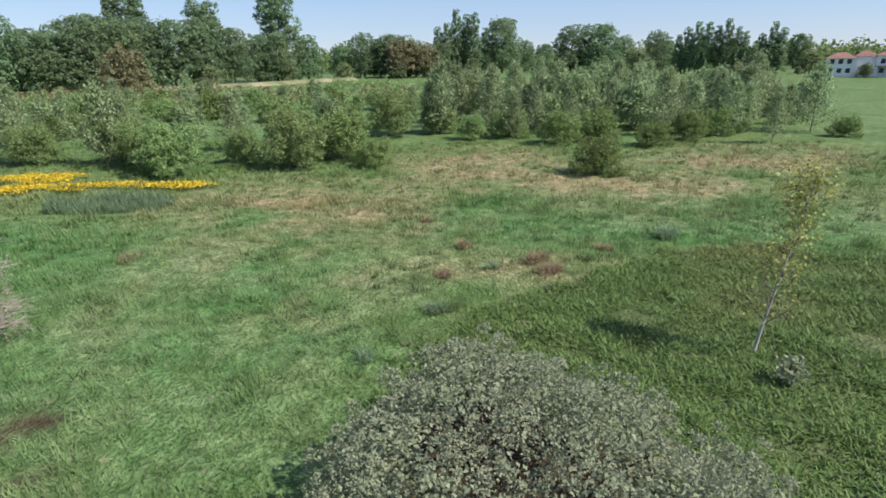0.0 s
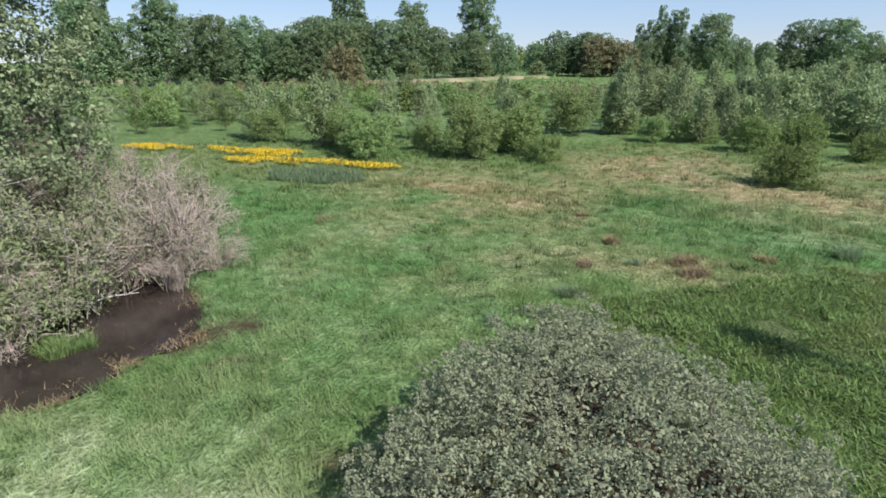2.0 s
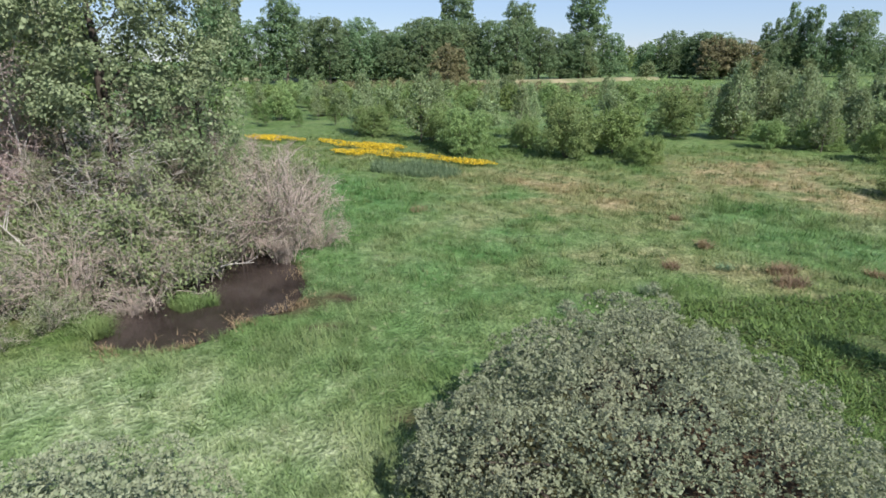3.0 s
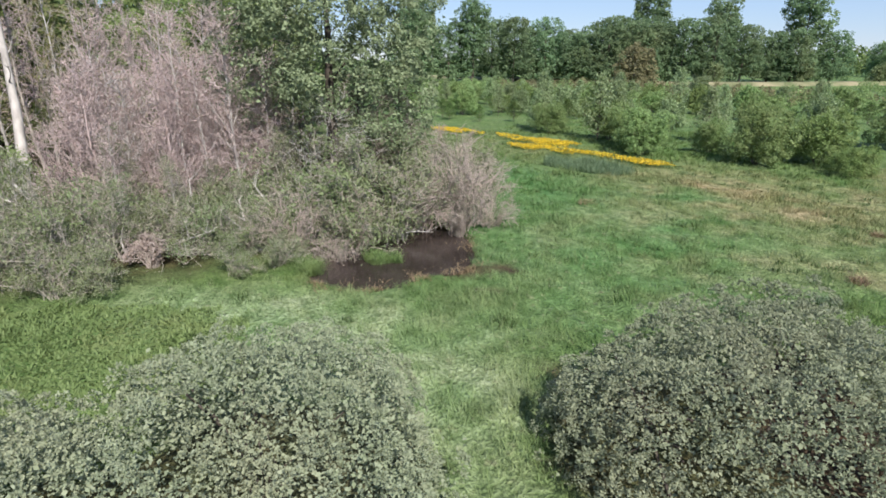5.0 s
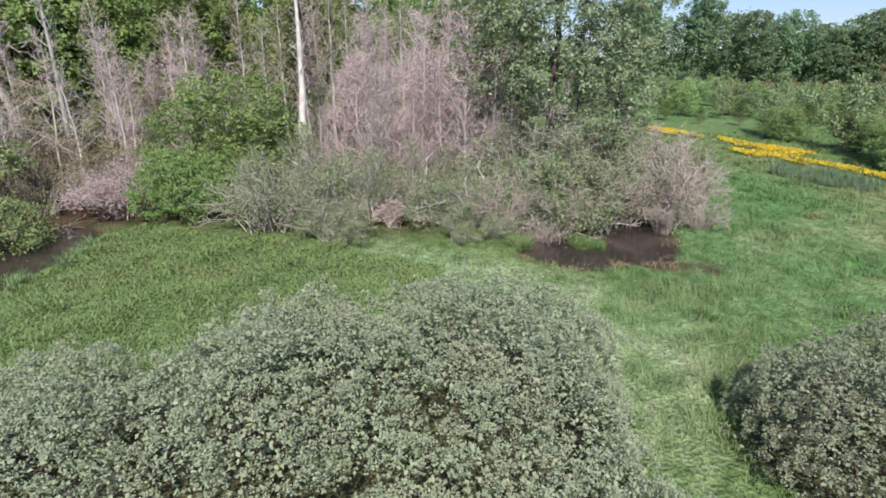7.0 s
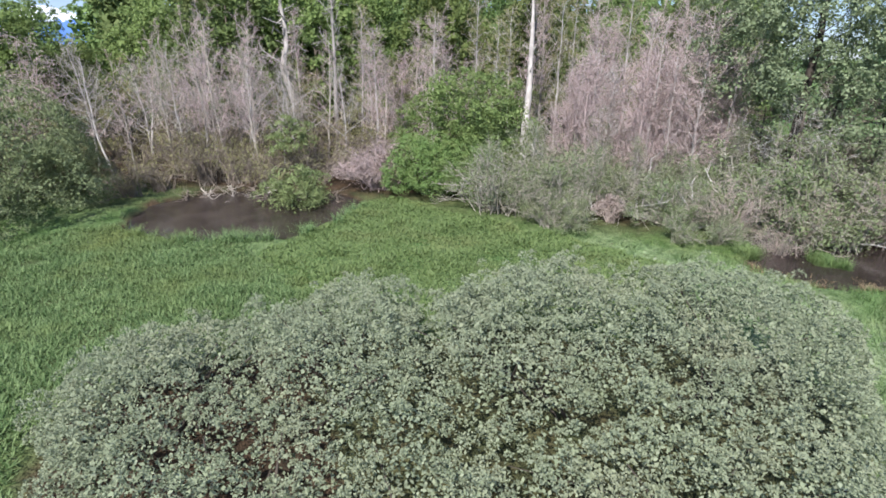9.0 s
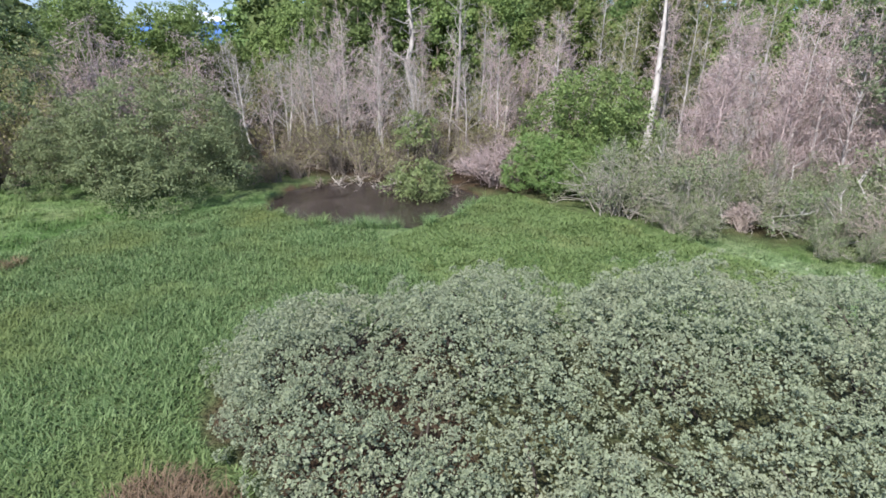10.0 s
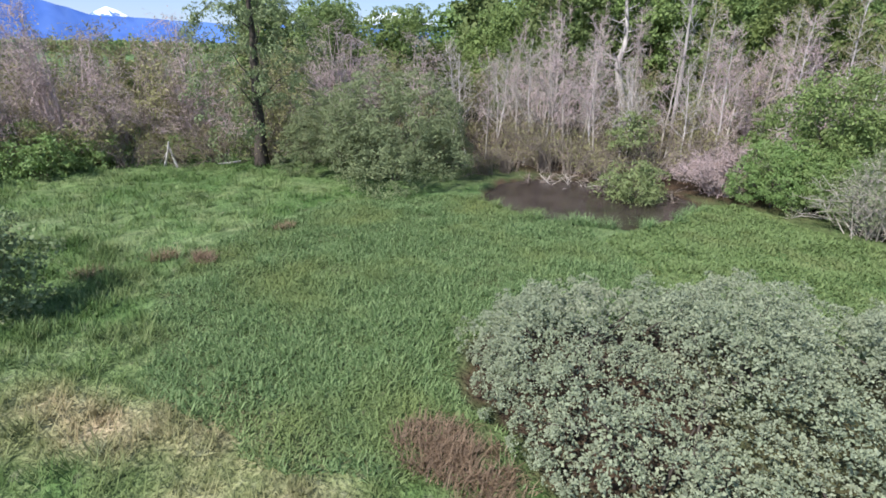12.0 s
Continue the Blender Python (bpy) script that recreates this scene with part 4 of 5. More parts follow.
# ---- the young sapling in the reeds ----
def build_sapling():
    rng = np.random.default_rng(71)
    ob = thing("birch_sapling", "thin young tree with sparse yellow-green leaves in reeds", "tree", "", (8.8, 15.8, 0))
    trunk, limb, fine = grow(rng, 6.0, 0.05, 30, 1.5, 0.9, 0.15, 0.05, (0.10, -0.05), 4, 0.45, 3, 0.3, 0.006)
    part("trunk", quick_mesh("trunk", *tube(trunk[0], 7), PALEBARK), ob, "pale thin leaning stem")
    part("twig_spray", quick_mesh("twig_spray", *join(rods(limb, 3), rods(fine, 3)), BARK), ob, kind="stuff")
    ends = np.array([l[-1][0] for l in fine])
    z = ends[:, 2]
    keep = rng.random(len(z)) < np.clip((z - 1.8) / 2.6, 0.03, 1)
    e = ends[keep]
    v, f = tufted(rng, e, np.tile(UP, (len(e), 1)) * 0.3, 0.2, 6, 0.12, 0.08, 0.1, 0.9)
    part("leaf_mass", quick_mesh("leaf_mass", v, f, YELLOWLEAF), ob, kind="stuff")
    small = leafy_shrub("willow_seedling", 72, 0.9, 0.45, SILVER, "small pale willow seedling in the reeds", "shrub", "", 14, 24, 0.1)
    put(small, 8.9, 13.9)


build_sapling()

# ---- thicket by the ponds ----
rng = np.random.default_rng(100)
dead = brush("dead_willow_brush", 101, 3.0, 4.0, "dead brown willow brush leaning over the pond", "shrub", "pond brush", DEADTWIG, GREYLEAF, 96, 12, 4, 0.12, 0.2, 0.014, 0.36, 0.4, 0.3)
put(dead, -19.5, 13.6, 1.15)
dead_b = brush("dead_willow_brush", 102, 2.7, 3.7, "dead brown willow brush leaning over the pond", "shrub", "pond brush", DEADTWIG, GREYLEAF, 88, 12, 7, 0.13, 0.2, 0.014, 0.38, 0.4, 0.4)
put(dead_b, -19.5, 6.4, 0.9)
copies([dead, dead_b], [(-20.7, 4.0, 0.75), (-20.2, 11.2, 0.95), (-25.5, 17.5, 1.0), (-22.0, 17.2, 0.9), (-17.9, 12.4, 0.5), (-18.0, 14.7, 0.55), (-18.4, 5.2, 0.4)], rng, used=(dead.name, dead_b.name))
half = brush("willow_brush", 103, 2.5, 3.3, "half-green willow brush behind the pond", "shrub", "green pond brush", GREYTWIG, GREYLEAF, 52, 12, 14, 0.15, 0.15, 0.013, 0.4, 0.7, 0.62)
half2 = brush("willow_brush", 104, 2.5, 3.1, "grey-green willow brush behind the pond", "shrub", "green pond brush", GREYTWIG, OLIVE, 52, 12, 13, 0.15, 0.15, 0.013, 0.4, 0.7, 0.62)
copies([half, half2], [(-22.6, 10.4, 1.4), (-23.3, 6.5, 1.4), (-24.0, 14.6, 1.3), (-19.4, 9.2, 1.15), (-23.0, 12.6, 1.3), (-21.4, 8.2, 1.4), (-23.0, 16.2, 1.1), (-21.3, 5.5, 1.0), (-26.0, 3.0, 0.95), (-21.6, 2.2, 0.7), (-26.5, -1.5, 0.8), (-27.0, 7.0, 1.5), (-28.0, -4.5, 1.0), (-22.5, 4.6, 0.9), (-19.5, 2.6, 0.5), (-19.1, 0.6, 0.45), (-21.0, -4.4, 0.6), (-20.8, -6.0, 0.55),
                       (-24.3, -0.2, 0.9), (-24.8, -4.2, 1.0), (-22.6, -6.6, 0.85)], rng)
grey = brush("grey_brush", 105, 3.0, 3.3, "tangled grey brush with sparse leaves", "shrub", "grey brush", GREYTWIG, GREYLEAF, 58, 12, 10, 0.14, 0.15, 0.013, 0.36, 0.8, 0.55)
grey_b = brush("grey_brush", 106, 2.6, 2.6, "low tangled grey brush with sparse leaves", "shrub", "grey brush", GREYTWIG, OLIVE, 58, 12, 11, 0.14, 0.15, 0.013, 0.36, 0.8, 0.55)
copies([grey, grey_b], [(-23.6, -8.6, 1.1), (-23.0, -5.2, 1.0), (-24.4, -1.6, 0.8), (-22.2, 1.0, 0.8), (-27.0, -6.5, 1.2), (-26.0, 1.0, 0.8), (-30.5, -3.5, 1.0), (-24.6, 3.8, 0.9), (-30, 4.0, 0.9), (-33, -4, 0.9), (-34, 3, 1.5)], rng)
feather = bare_tree("willow_sapling", 108, 4.6, 0.05, 30, 1.9, "upright willow sapling with feathery grey-green leaves", "shrub", "willow saplings", GREYTWIG, GREYTWIG, OLIVE, 5, 1.1, 0.05, (0.03, 0.02), 5, 3, 0.008, 0.15, 0.12, 0.5, 0.4)
feather_b = bare_tree("willow_sapling", 109, 5.2, 0.05, 30, 2.0, "upright willow sapling with thin pale leaves", "shrub", "willow saplings", PALEBARK, GREYTWIG, GREYLEAF, 5, 1.2, 0.05, (-0.04, 0.02), 5, 3, 0.008, 0.15, 0.12, 0.5, 0.4)
copies([feather, feather_b], [(-24.8, -9.5, 0.8), (-25.3, -6.6, 0.95), (-24.2, -3.2, 0.9), (-25.6, -0.2, 0.75), (-23.8, 2.6, 0.7), (-27.4, 2.2, 0.7), (-28.6, -7.6, 0.8), (-25.0, 5.4, 1.0), (-23.6, 0.6, 0.6), (-26.5, 12.5, 1.0), (-30.0, -1.5, 0.8), (-22.6, 8.6, 0.8), (-28.0, -2.6, 1.0)], rng)
stump = brush("dry_bush", 107, 0.8, 1.3, "small dead tan bush at the thicket edge", "shrub", "", DEADTWIG, CATKIN, 40, 12, 8, 0.1, 0.25, 0.011, 0.45, 0.0, 0.8)
put(stump, -22.6, -2.1, 1.15)

# the big cottonwood
big = broad_tree("cottonwood_tree", 110, 17.5, 6.0, 4.6, COTTON, "large leafy cottonwood with a dark trunk above brush", "tree", "", 680, 84, 0.165, DARKBARK, 0.45, 0.3, 30, 0.8, 0.78, core=0.52, pad=0.55, flat=0.75)
put(big, -27.5, 9.8)
side_lobe = bare_tree("dead_tree", 111, 7.0, 0.12, 34, 3.2, "dead grey tree with drooping twigs under the cottonwood", "tree", "", BARK, PALEBARK, None, 2, -0.2, 0.35)
put(side_lobe, -23.6, 7.9)
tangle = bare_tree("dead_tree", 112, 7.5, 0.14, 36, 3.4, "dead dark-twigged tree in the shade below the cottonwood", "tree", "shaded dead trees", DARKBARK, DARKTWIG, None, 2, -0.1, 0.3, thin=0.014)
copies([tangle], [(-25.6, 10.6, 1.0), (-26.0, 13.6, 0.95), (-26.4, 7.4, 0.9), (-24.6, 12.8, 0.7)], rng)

# the stand of bare mauve saplings
mauve = bare_tree("bare_sapling", 120, 9.5, 0.085, 28, 2.6, "leafless mauve-brown sapling in a dense stand", "tree", "bare sapling stand", PALEBARK, MAUVETWIG, CATKIN, 3, 1.2, 0.1, (0, 0), 6, 3, 0.012, 0.16, sub_len=0.5, twig_len=0.4)
mauve_b = bare_tree("bare_sapling", 121, 8.0, 0.07, 28, 2.4, "leafless mauve-brown sapling in a dense stand", "tree", "bare sapling stand", MAUVETWIG, MAUVETWIG, CATKIN, 3, 1.3, 0.08, (0.03, 0), 6, 3, 0.012, 0.16, sub_len=0.5, twig_len=0.4)
copies([mauve, mauve_b], scatter(rng, 20, lambda x, y: ((x + 31.0) / 4.5) ** 2 + ((y - 1.8) / 5.8) ** 2 < 1, (-36, -26, -5, 9), 1.4), rng, 0.85, 1.25)
copies([mauve, mauve_b], [(-38, -14, 1.2), (-40, -17, 1.2), (-37, -18.5, 1.1), (-41, -13, 1.2), (-42, -20, 1.1), (-27.5, 18.0, 0.6), (-29, 16.5, 0.6), (-33, 7.5, 1.1), (-34.5, 5.5, 1.15), (-31, -4, 0.95), (-33, -2, 1.15), (-29.0, 6.3, 0.85), (-27.6, 3.8, 0.7), (-27.0, 0.4, 0.62), (-26.6, -2.6, 0.58), (-28.4, -5.4, 0.7), (-26.0, 5.0, 0.55), (-29.6, -1.6, 0.8), (-28.6, 2.2, 0.8)], rng, used=(mauve.name, mauve_b.name))

pale = bare_tree("white_sapling", 124, 8.0, 0.10, 26, 3.0, "white-stemmed leafless tree amid the mauve saplings", "tree", "", PALEBARK, PALEBARK, CATKIN, 2, 1.1, 0.08, (0.04, 0.05), 6, 3, 0.013, 0.16, wander=0.1, sub_len=0.5, twig_len=0.4)
put(pale, -29.5, -1.7)

# the white snags
snag = bare_tree("dead_snag", 130, 16.5, 0.40, 9, 1.6, "tall bleached dead trunk leaning above the thicket", "dead tree", "snags", SNAGBARK, SNAGBARK, None, 2, 0.5, 0.45, (-0.46, 0.03), 2, 1, 0.02, wander=0.05)
put(snag, -38.3, -6.3)
snag_b = bare_tree("dead_snag", 131, 16.0, 0.2, 16, 2.6, "slender bleached dead tree with forked top", "dead tree", "snags", SNAGBARK, SNAGBARK, None, 2, 0.9, 0.5, (0.0, 0.0), 4, 2, 0.018, wander=0.02)
put(snag_b, -38.0, -22.2)
old = bare_tree("dead_snag", 132, 17.0, 0.5, 14, 3.6, "gnarled old bleached dead tree with broken limbs", "dead tree", "snags", SNAGBARK, SNAGBARK, None, 2, 0.2, 0.35, (-0.04, 0.02), 3, 1, 0.06, wander=0.22)
put(old, -50.5, -30.3)

# bare grey trees behind the second pond
bare = bare_tree("bare_tree", 140, 8.5, 0.09, 18, 3.0, "bare grey-barked alder behind the pond", "tree", "bare alders", PALEBARK, GREYTWIG, CATKIN, 1, 0.75, 0.3, (0.06, 0), 6, 4, 0.011, wander=0.06)
bare_b = bare_tree("bare_tree", 141, 9.5, 0.09, 19, 2.9, "bare grey-barked alder behind the pond", "tree", "bare alders", GREYTWIG, MAUVETWIG, CATKIN, 1, 0.8, 0.25, (-0.08, 0.03), 6, 4, 0.011, wander=0.06)
copies([bare, bare_b], [(-30.0, -37.3, 1.0), (-31.3, -33.0, 1.05), (-29.5, -31.5, 0.95), (-31.5, -29.5, 1.1), (-33.0, -27.0, 1.1), (-30.5, -26.0, 0.9), (-33.5, -36.0, 1.0), (-34.5, -31.5, 1.15), (-36.0, -25.0, 1.0), (-36.5, -28.5, 1.1),
                        (-33.0, -40.5, 1.0), (-28.5, -34.5, 0.85), (-34.0, -20.5, 0.9), (-37.0, -33.5, 1.1), (-32.0, -31.0, 0.95), (-30.2, -28.3, 0.85), (-32.5, -24.2, 0.95), (-34.8, -28.8, 1.1), (-31.8, -35.2, 1.05), (-35.5, -22.5, 1.0), (-29.5, -24.0, 0.7), (-36.5, -18.0, 1.0), (-38.5, -30.0, 1.1)], rng, lean=7.0)
under = brush("pond_brush", 142, 2.4, 2.1, "low brown brush on the pond bank", "shrub", "bank brush", DARKTWIG, OLIVETIP, 44, 12, 5, 0.14, 0.1, 0.013, 0.3, 0.9, 0.4)
copies([under], [(-28.3, -28.8, 1.2), (-28.3, -25.2, 1.2), (-29.0, -21.5, 1.3), (-31.5, -27.0, 1.5), (-33.0, -30.0, 1.6), (-35.0, -20.5, 1.6), (-37.5, -25, 1.8), (-36, -36, 1.8), (-30, -35, 1.3), (-31.0, -32.0, 1.2), (-31.5, -19.5, 0.9), (-26.0, -31.0, 0.9), (-34.0, -24.0, 1.3), (-34.5, -17.5, 1.2), (-24.0, -32.0, 0.9), (-33, -11, 1.2), (-28.6, -27.0, 1.1), (-29.2, -23.4, 1.0), (-30.0, -30.5, 1.5), (-32.6, -22.0, 1.5), (-21.5, -39.0, 1.3), (-24.5, -40.0, 1.5), (-19.0, -45.0, 1.3), (-15.0, -50.5, 1.1), (-12.5, -53.0, 1.1), (-9.5, -54.0, 1.0), (-17.5, -48.5, 1.2), (-21.5, -46.0, 1.4)], rng)
yellow_tree = broad_tree("young_tree", 143, 4.6, 1.6, 2.2, PALEGREEN, "small yellow-green tree on the pond bank", "tree", "", 36, 60, 0.15, DARKBARK, 0.07, pad=0.38)
put(yellow_tree, -29.0, -23.2)
islet = leafy_shrub("willow_bush", 144, 2.4, 2.2, PALEGREEN, "rounded pale green bush at the pond edge", "shrub", "", 80, 70, 0.13)
put(islet, -24.3, -21.4)
tan = brush("dry_mound_bush", 145, 1.75, 2.0, "rounded mound of dead tan-pink twigs", "shrub", "", MAUVETWIG, CATKIN, 130, 12, 6, 0.16, 0.25, 0.011, 0.2, 0.0, 0.8)
put(tan, -28.6, -16.6, 1.5)
green = leafy_shrub("hazel_bush", 146, 6.5, 4.2, FRESH, "tall bright green leafy bush at the thicket edge", "shrub", "bright green bushes", 560, 46, 0.135, 0.05, 0.55, BARK, 22, 0.55, 0.085)
put(green, -30.3, -11.0, 1.16)
c = copy_thing(green, pose(0, 0, 0))
c.matrix_basis = stand(-27.3, -13.6, 0.6, 130)
c = copy_thing(green, pose(0, 0, 0))
c.matrix_basis = stand(-32.8, -9.8, 0.7, 40)
c = copy_thing(green, pose(0, 0, 0))
c.matrix_basis = stand(-27.2, -10.6, 0.55, 250)
willow = leafy_shrub("willow_bush", 147, 5.6, 4.3, DARKWILLOW, "broad olive-green willow bush at the reed edge", "shrub", "", 760, 58, 0.095, 0.04, 0.6, BARK, 24, 0.55, 0.075)
put(willow, -18.8, -36.4, 1.2)
c = copy_thing(willow, pose(0, 0, 0))
c.matrix_basis = stand(-17.6, -40.8, 0.9, 75)
c = copy_thing(willow, pose(0, 0, 0))
c.matrix_basis = stand(-24.5, -36.5, 0.6, 130)


def leaning_limb(seed, a, b, r0, label):
    """A dead bleached limb that leans through the brush from a to b."""
    r = np.random.default_rng(seed)
    a, b = np.array(a, float), np.array(b, float)
    L = np.linalg.norm(b - a)
    main = [(a + (b - a) * g + r.normal(size=3) * 0.04 * L * (0 < g < 1), r0 * (1 - 0.75 * g)) for g in (0, 0.3, 0.6, 1.0)]
    lines = [main]
    for _ in range(8):
        j, g = r.integers(0, 3), r.random()
        q = main[j][0] * (1 - g) + main[j + 1][0] * g
        lines.append([(q, r0 * 0.4), (q + unit((b - a) / L + r.normal(size=3) * 0.6 + UP * 0.3) * L * r.uniform(0.12, 0.3), r0 * 0.1)])
    v, f = rods(lines, 5)
    base = a * np.array((1, 1, 0))
    ob = new("dead_limb", quick_mesh("dead_limb", v - base, f, PALEBARK))
    ob.location = base
    tagged(ob, label, "branch", "dead limbs")


LEANING = [((-28.9, -7.6, 3.0), (-26.0, -4.3, 0.3)), ((-21.4, 2.3, 0.1), (-22.6, 2.1, 2.5)), ((-21.3, 2.4, 0.1), (-20.7, 3.6, 1.1)), ((-22.6, -0.6, 0.1), (-25.6, 0.6, 3.2)), ((-23.4, -3.0, 0.1), (-26.4, -2.4, 2.8)), ((-22.4, 4.4, 0.1), (-24.4, 3.4, 2.9)), ((-24.6, -6.8, 0.2), (-22.8, -4.4, 1.3)), ((-30.6, -6.9, 3.2), (-26.2, -3.8, 0.1)), ((-27.4, -6.6, 3.6), (-25.4, -4.8, 0.4)), ((-25.4, 3.0, 0.1), (-23.6, 4.8, 2.2)), ((-22.4, 2.6, 0.1), (-21.6, 0.8, 2.4)), ((-22.2, 3.4, 0.2), (-20.8, 4.4, 0.8)), ((-25.2, -8.6, 0.3), (-23.4, -5.6, 1.9)), ((-25.6, -1.0, 0.2), (-23.2, 0.2, 2.6)),
         ((-21.6, 5.6, 0.1), (-18.9, 4.6, 1.3)), ((-19.8, 9.0, 0.1), (-17.6, 10.4, 0.5)), ((-20.4, 7.2, 0.1), (-18.0, 5.4, 0.7)), ((-24.0, -1.4, 0.1), (-21.0, 0.4, 1.6))]
for i, (a, b) in enumerate(LEANING):
    leaning_limb(170 + i, a, b, 0.06, "bleached dead limb leaning out of the brush")


def build_driftwood():
    """Dead limbs that have slid off the far bank and lie tangled in the shallows."""
    r = np.random.default_rng(150)
    spots = [(-27.2, -27.0, 3.0, 0.5), (-27.0, -25.6, 2.4, 0.9), (-27.4, -24.2, 2.6, 0.2), (-26.2, -28.6, 2.4, 0.8), (-27.0, -27.8, 2.2, 0.1), (-27.6, -26.2, 3.2, -0.5),
             (-26.6, -23.4, 2.4, -0.9), (-27.0, -22.4, 2.0, 0.6), (-25.6, -29.2, 1.8, 0.4), (-27.5, -25.0, 2.8, 1.3), (-26.6, -20.4, 2.0, -0.6), (-26.9, -19.4, 2.2, 0.2)]
    for i, (x, y, L, a) in enumerate(spots):
        p, w = np.array((0.0, 0, 0.6)), np.array((math.cos(a), math.sin(a), -0.16))
        main = [(p, 0.05)] + [(p + w * L * g + r.normal(size=3) * 0.09, 0.05 * (1 - 0.8 * g)) for g in (0.35, 0.7, 1.0)]
        lines = [main]
        for _ in range(16):
            q = p + w * L * r.random()
            mid = q + unit(w * 0.6 + r.normal(size=3) * 0.8 + UP * 0.35) * r.uniform(0.3, 0.8)
            lines.append([(q, 0.02), (mid, 0.013), (mid + unit(mid - q + r.normal(size=3) * 0.4) * r.uniform(0.2, 0.6), 0.005)])
        v, f = rods(lines, 4)
        ob = new("fallen_branch", quick_mesh("fallen_branch", v, f, DARKTWIG if i % 3 else GREYTWIG))
        ob.location = (x, y, -0.45)
        tagged(ob, "grey tangled fallen branch lying in the pond", "branch", "fallen branches")


build_driftwood()
ivy = broad_tree("ivy_tree", 151, 17.0, 4.4, 0.8, OLIVE, "tall dark-trunked tree with thin grey-green foliage", "tree", "", 340, 60, 0.17, DARKBARK, 0.50, 0.15, 22, 1.2, 0.5, wander=0.03, core=0.22, pad=0.5, flat=1.0, fill=0)
put(ivy, -16.0, -47.1)
legs = [[((-0.55, 0.15), 0.0, 0.10), ((-0.1, 0), 1.1, 0.085), ((0.1, -0.05), 1.9, 0.05)], [((0.5, -0.1), 0.0, 0.11), ((0.2, 0), 0.9, 0.09), ((-0.05, 0.05), 1.6, 0.06)], [((-1.3, 0.9), 0.05, 0.05), ((-0.6, 0.4), 0.7, 0.045), ((0.0, 0.0), 1.3, 0.03)]]
stump_b = new("broken_stump", quick_mesh("broken_stump", *rods([[(np.array((*p, z)), r) for p, z, r in leg] for leg in legs], 7), PALEBARK))
stump_b.location = (-11.5, -51.8, 0)
stump_b.rotation_euler = (0, 0, radians(123))
tagged(stump_b, "broken white stump of leaning stems in the grass", "stump")
logs = new("fallen_log", quick_mesh("fallen_log", *rods([[(np.array((-0.9, 0, 0.16)), 0.08), (np.array((0.1, 0.1, 0.2)), 0.075), (np.array((1.0, -0.1, 0.26)), 0.03)]], 8), PALEBARK))
logs.location = (-14.6, -49.0, 0)
tagged(logs, "pale fallen log in the grass by the trees", "log")
haze = brush("bare_thicket", 153, 4.2, 9.2, "dense leafless mauve thicket at the field edge", "shrub", "mauve thicket", MAUVETWIG, CATKIN, 40, 12, 10, 0.26, 0.05, 0.018, 0.22, 0.5, 1.0)
haze_b = brush("bare_thicket", 154, 3.8, 8.2, "leafless olive-brown thicket at the field edge", "shrub", "mauve thicket", DARKTWIG, OLIVETIP, 40, 12, 10, 0.26, 0.05, 0.018, 0.34, 0.5, 1.0)
copies([haze, haze_b], [(-8, -60, 1.1), (-12.5, -57, 1.1), (-10, -56.5, 0.6), (-5, -58.5, 0.65), (0, -59.5, 0.6), (5, -60, 0.65), (10, -59, 0.6), (-15, -55, 0.6), (-3, -62, 1.1), (2, -62, 1.1), (7, -63, 1.1), (12, -62, 1.1), (-16, -53, 0.9), (-9, -67, 1.15), (-1, -69, 1.1), (-20.5, -49.5, 1.0), (-22.5, -44.5, 0.9), (-26, -41.5, 0.9), (-18, -58, 1.1), (17, -60, 1.0), (-27, -48, 1.0),
                        (-23, -55, 1.1), (-32, -44, 1.0), (-36, -40, 0.95), (-39, -34, 0.9), (-41, -27, 0.9), (-30, -52, 1.05), (-42, -19, 0.9), (7, -71, 1.1), (-15, -68, 1.15), (-14, -76, 1.2), (-20, -73, 1.2), (-8, -80, 1.2), (-26, -68, 1.15), (-4, -76, 1.15), (-23, -80, 1.2), (-15, -86, 1.25), (-30, -76, 1.2), (-5, -90, 1.25), (-36, -66, 1.1), (-12, -63, 1.0), (-20, -62, 1.0), (-6, -64, 0.9), (-26, -60, 1.0), (-40, -12, 0.9), (-39, 9, 0.9)], rng)
low = leafy_shrub("field_bush", 155, 2.0, 2.4, FRESH, "low green bush at the field edge", "shrub", "field edge bushes", 60, 40, 0.18)
copies([low], [(-4.5, -55.5, 1.0), (-8.5, -56, 0.9), (0.5, -57, 1.1), (5.5, -58, 1.0), (-14, -53.5, 0.7), (10, -58, 1.1), (-6, -57.5, 1.2), (-18.5, -51, 0.8), (-22, -42.5, 0.8)], rng)
shade_tree = leafy_shrub("willow_bush", 156, 3.2, 1.9, OLIVE, "rounded grey-green willow bush in the open grass", "shrub", "", 80, 70, 0.13)
put(shade_tree, 5.8, -34.6, 1.15)

# woodland behind the thicket
tall_a = broad_tree("woodland_tree", 160, 16.0, 5.2, 0.6, FOREST, "tall dark green woodland tree", "tree", "woodland trees", 270, 42, 0.33, BARK, 0.25, 0.45, 22, 0.8, 0.75, core=0.56, pad=0.8, flat=0.7)
tall_b = broad_tree("woodland_tree", 161, 15.0, 5.0, 0.5, SPRING, "tall fresh green woodland tree", "tree", "woodland trees", 270, 42, 0.33, BARK, 0.22, 0.45, 22, 0.8, 0.75, core=0.56, pad=0.8, flat=0.7)
wispy = bare_tree("alder_tree", 162, 14.0, 0.13, 28, 2.6, "thin white-stemmed alder with olive catkins", "tree", "alder wood", PALEBARK, GREYTWIG, OLIVETIP, 5, 1.2, 0.12, (0.02, 0.02), 5, 3, 0.014, 0.24, sub_len=0.5, twig_len=0.4)
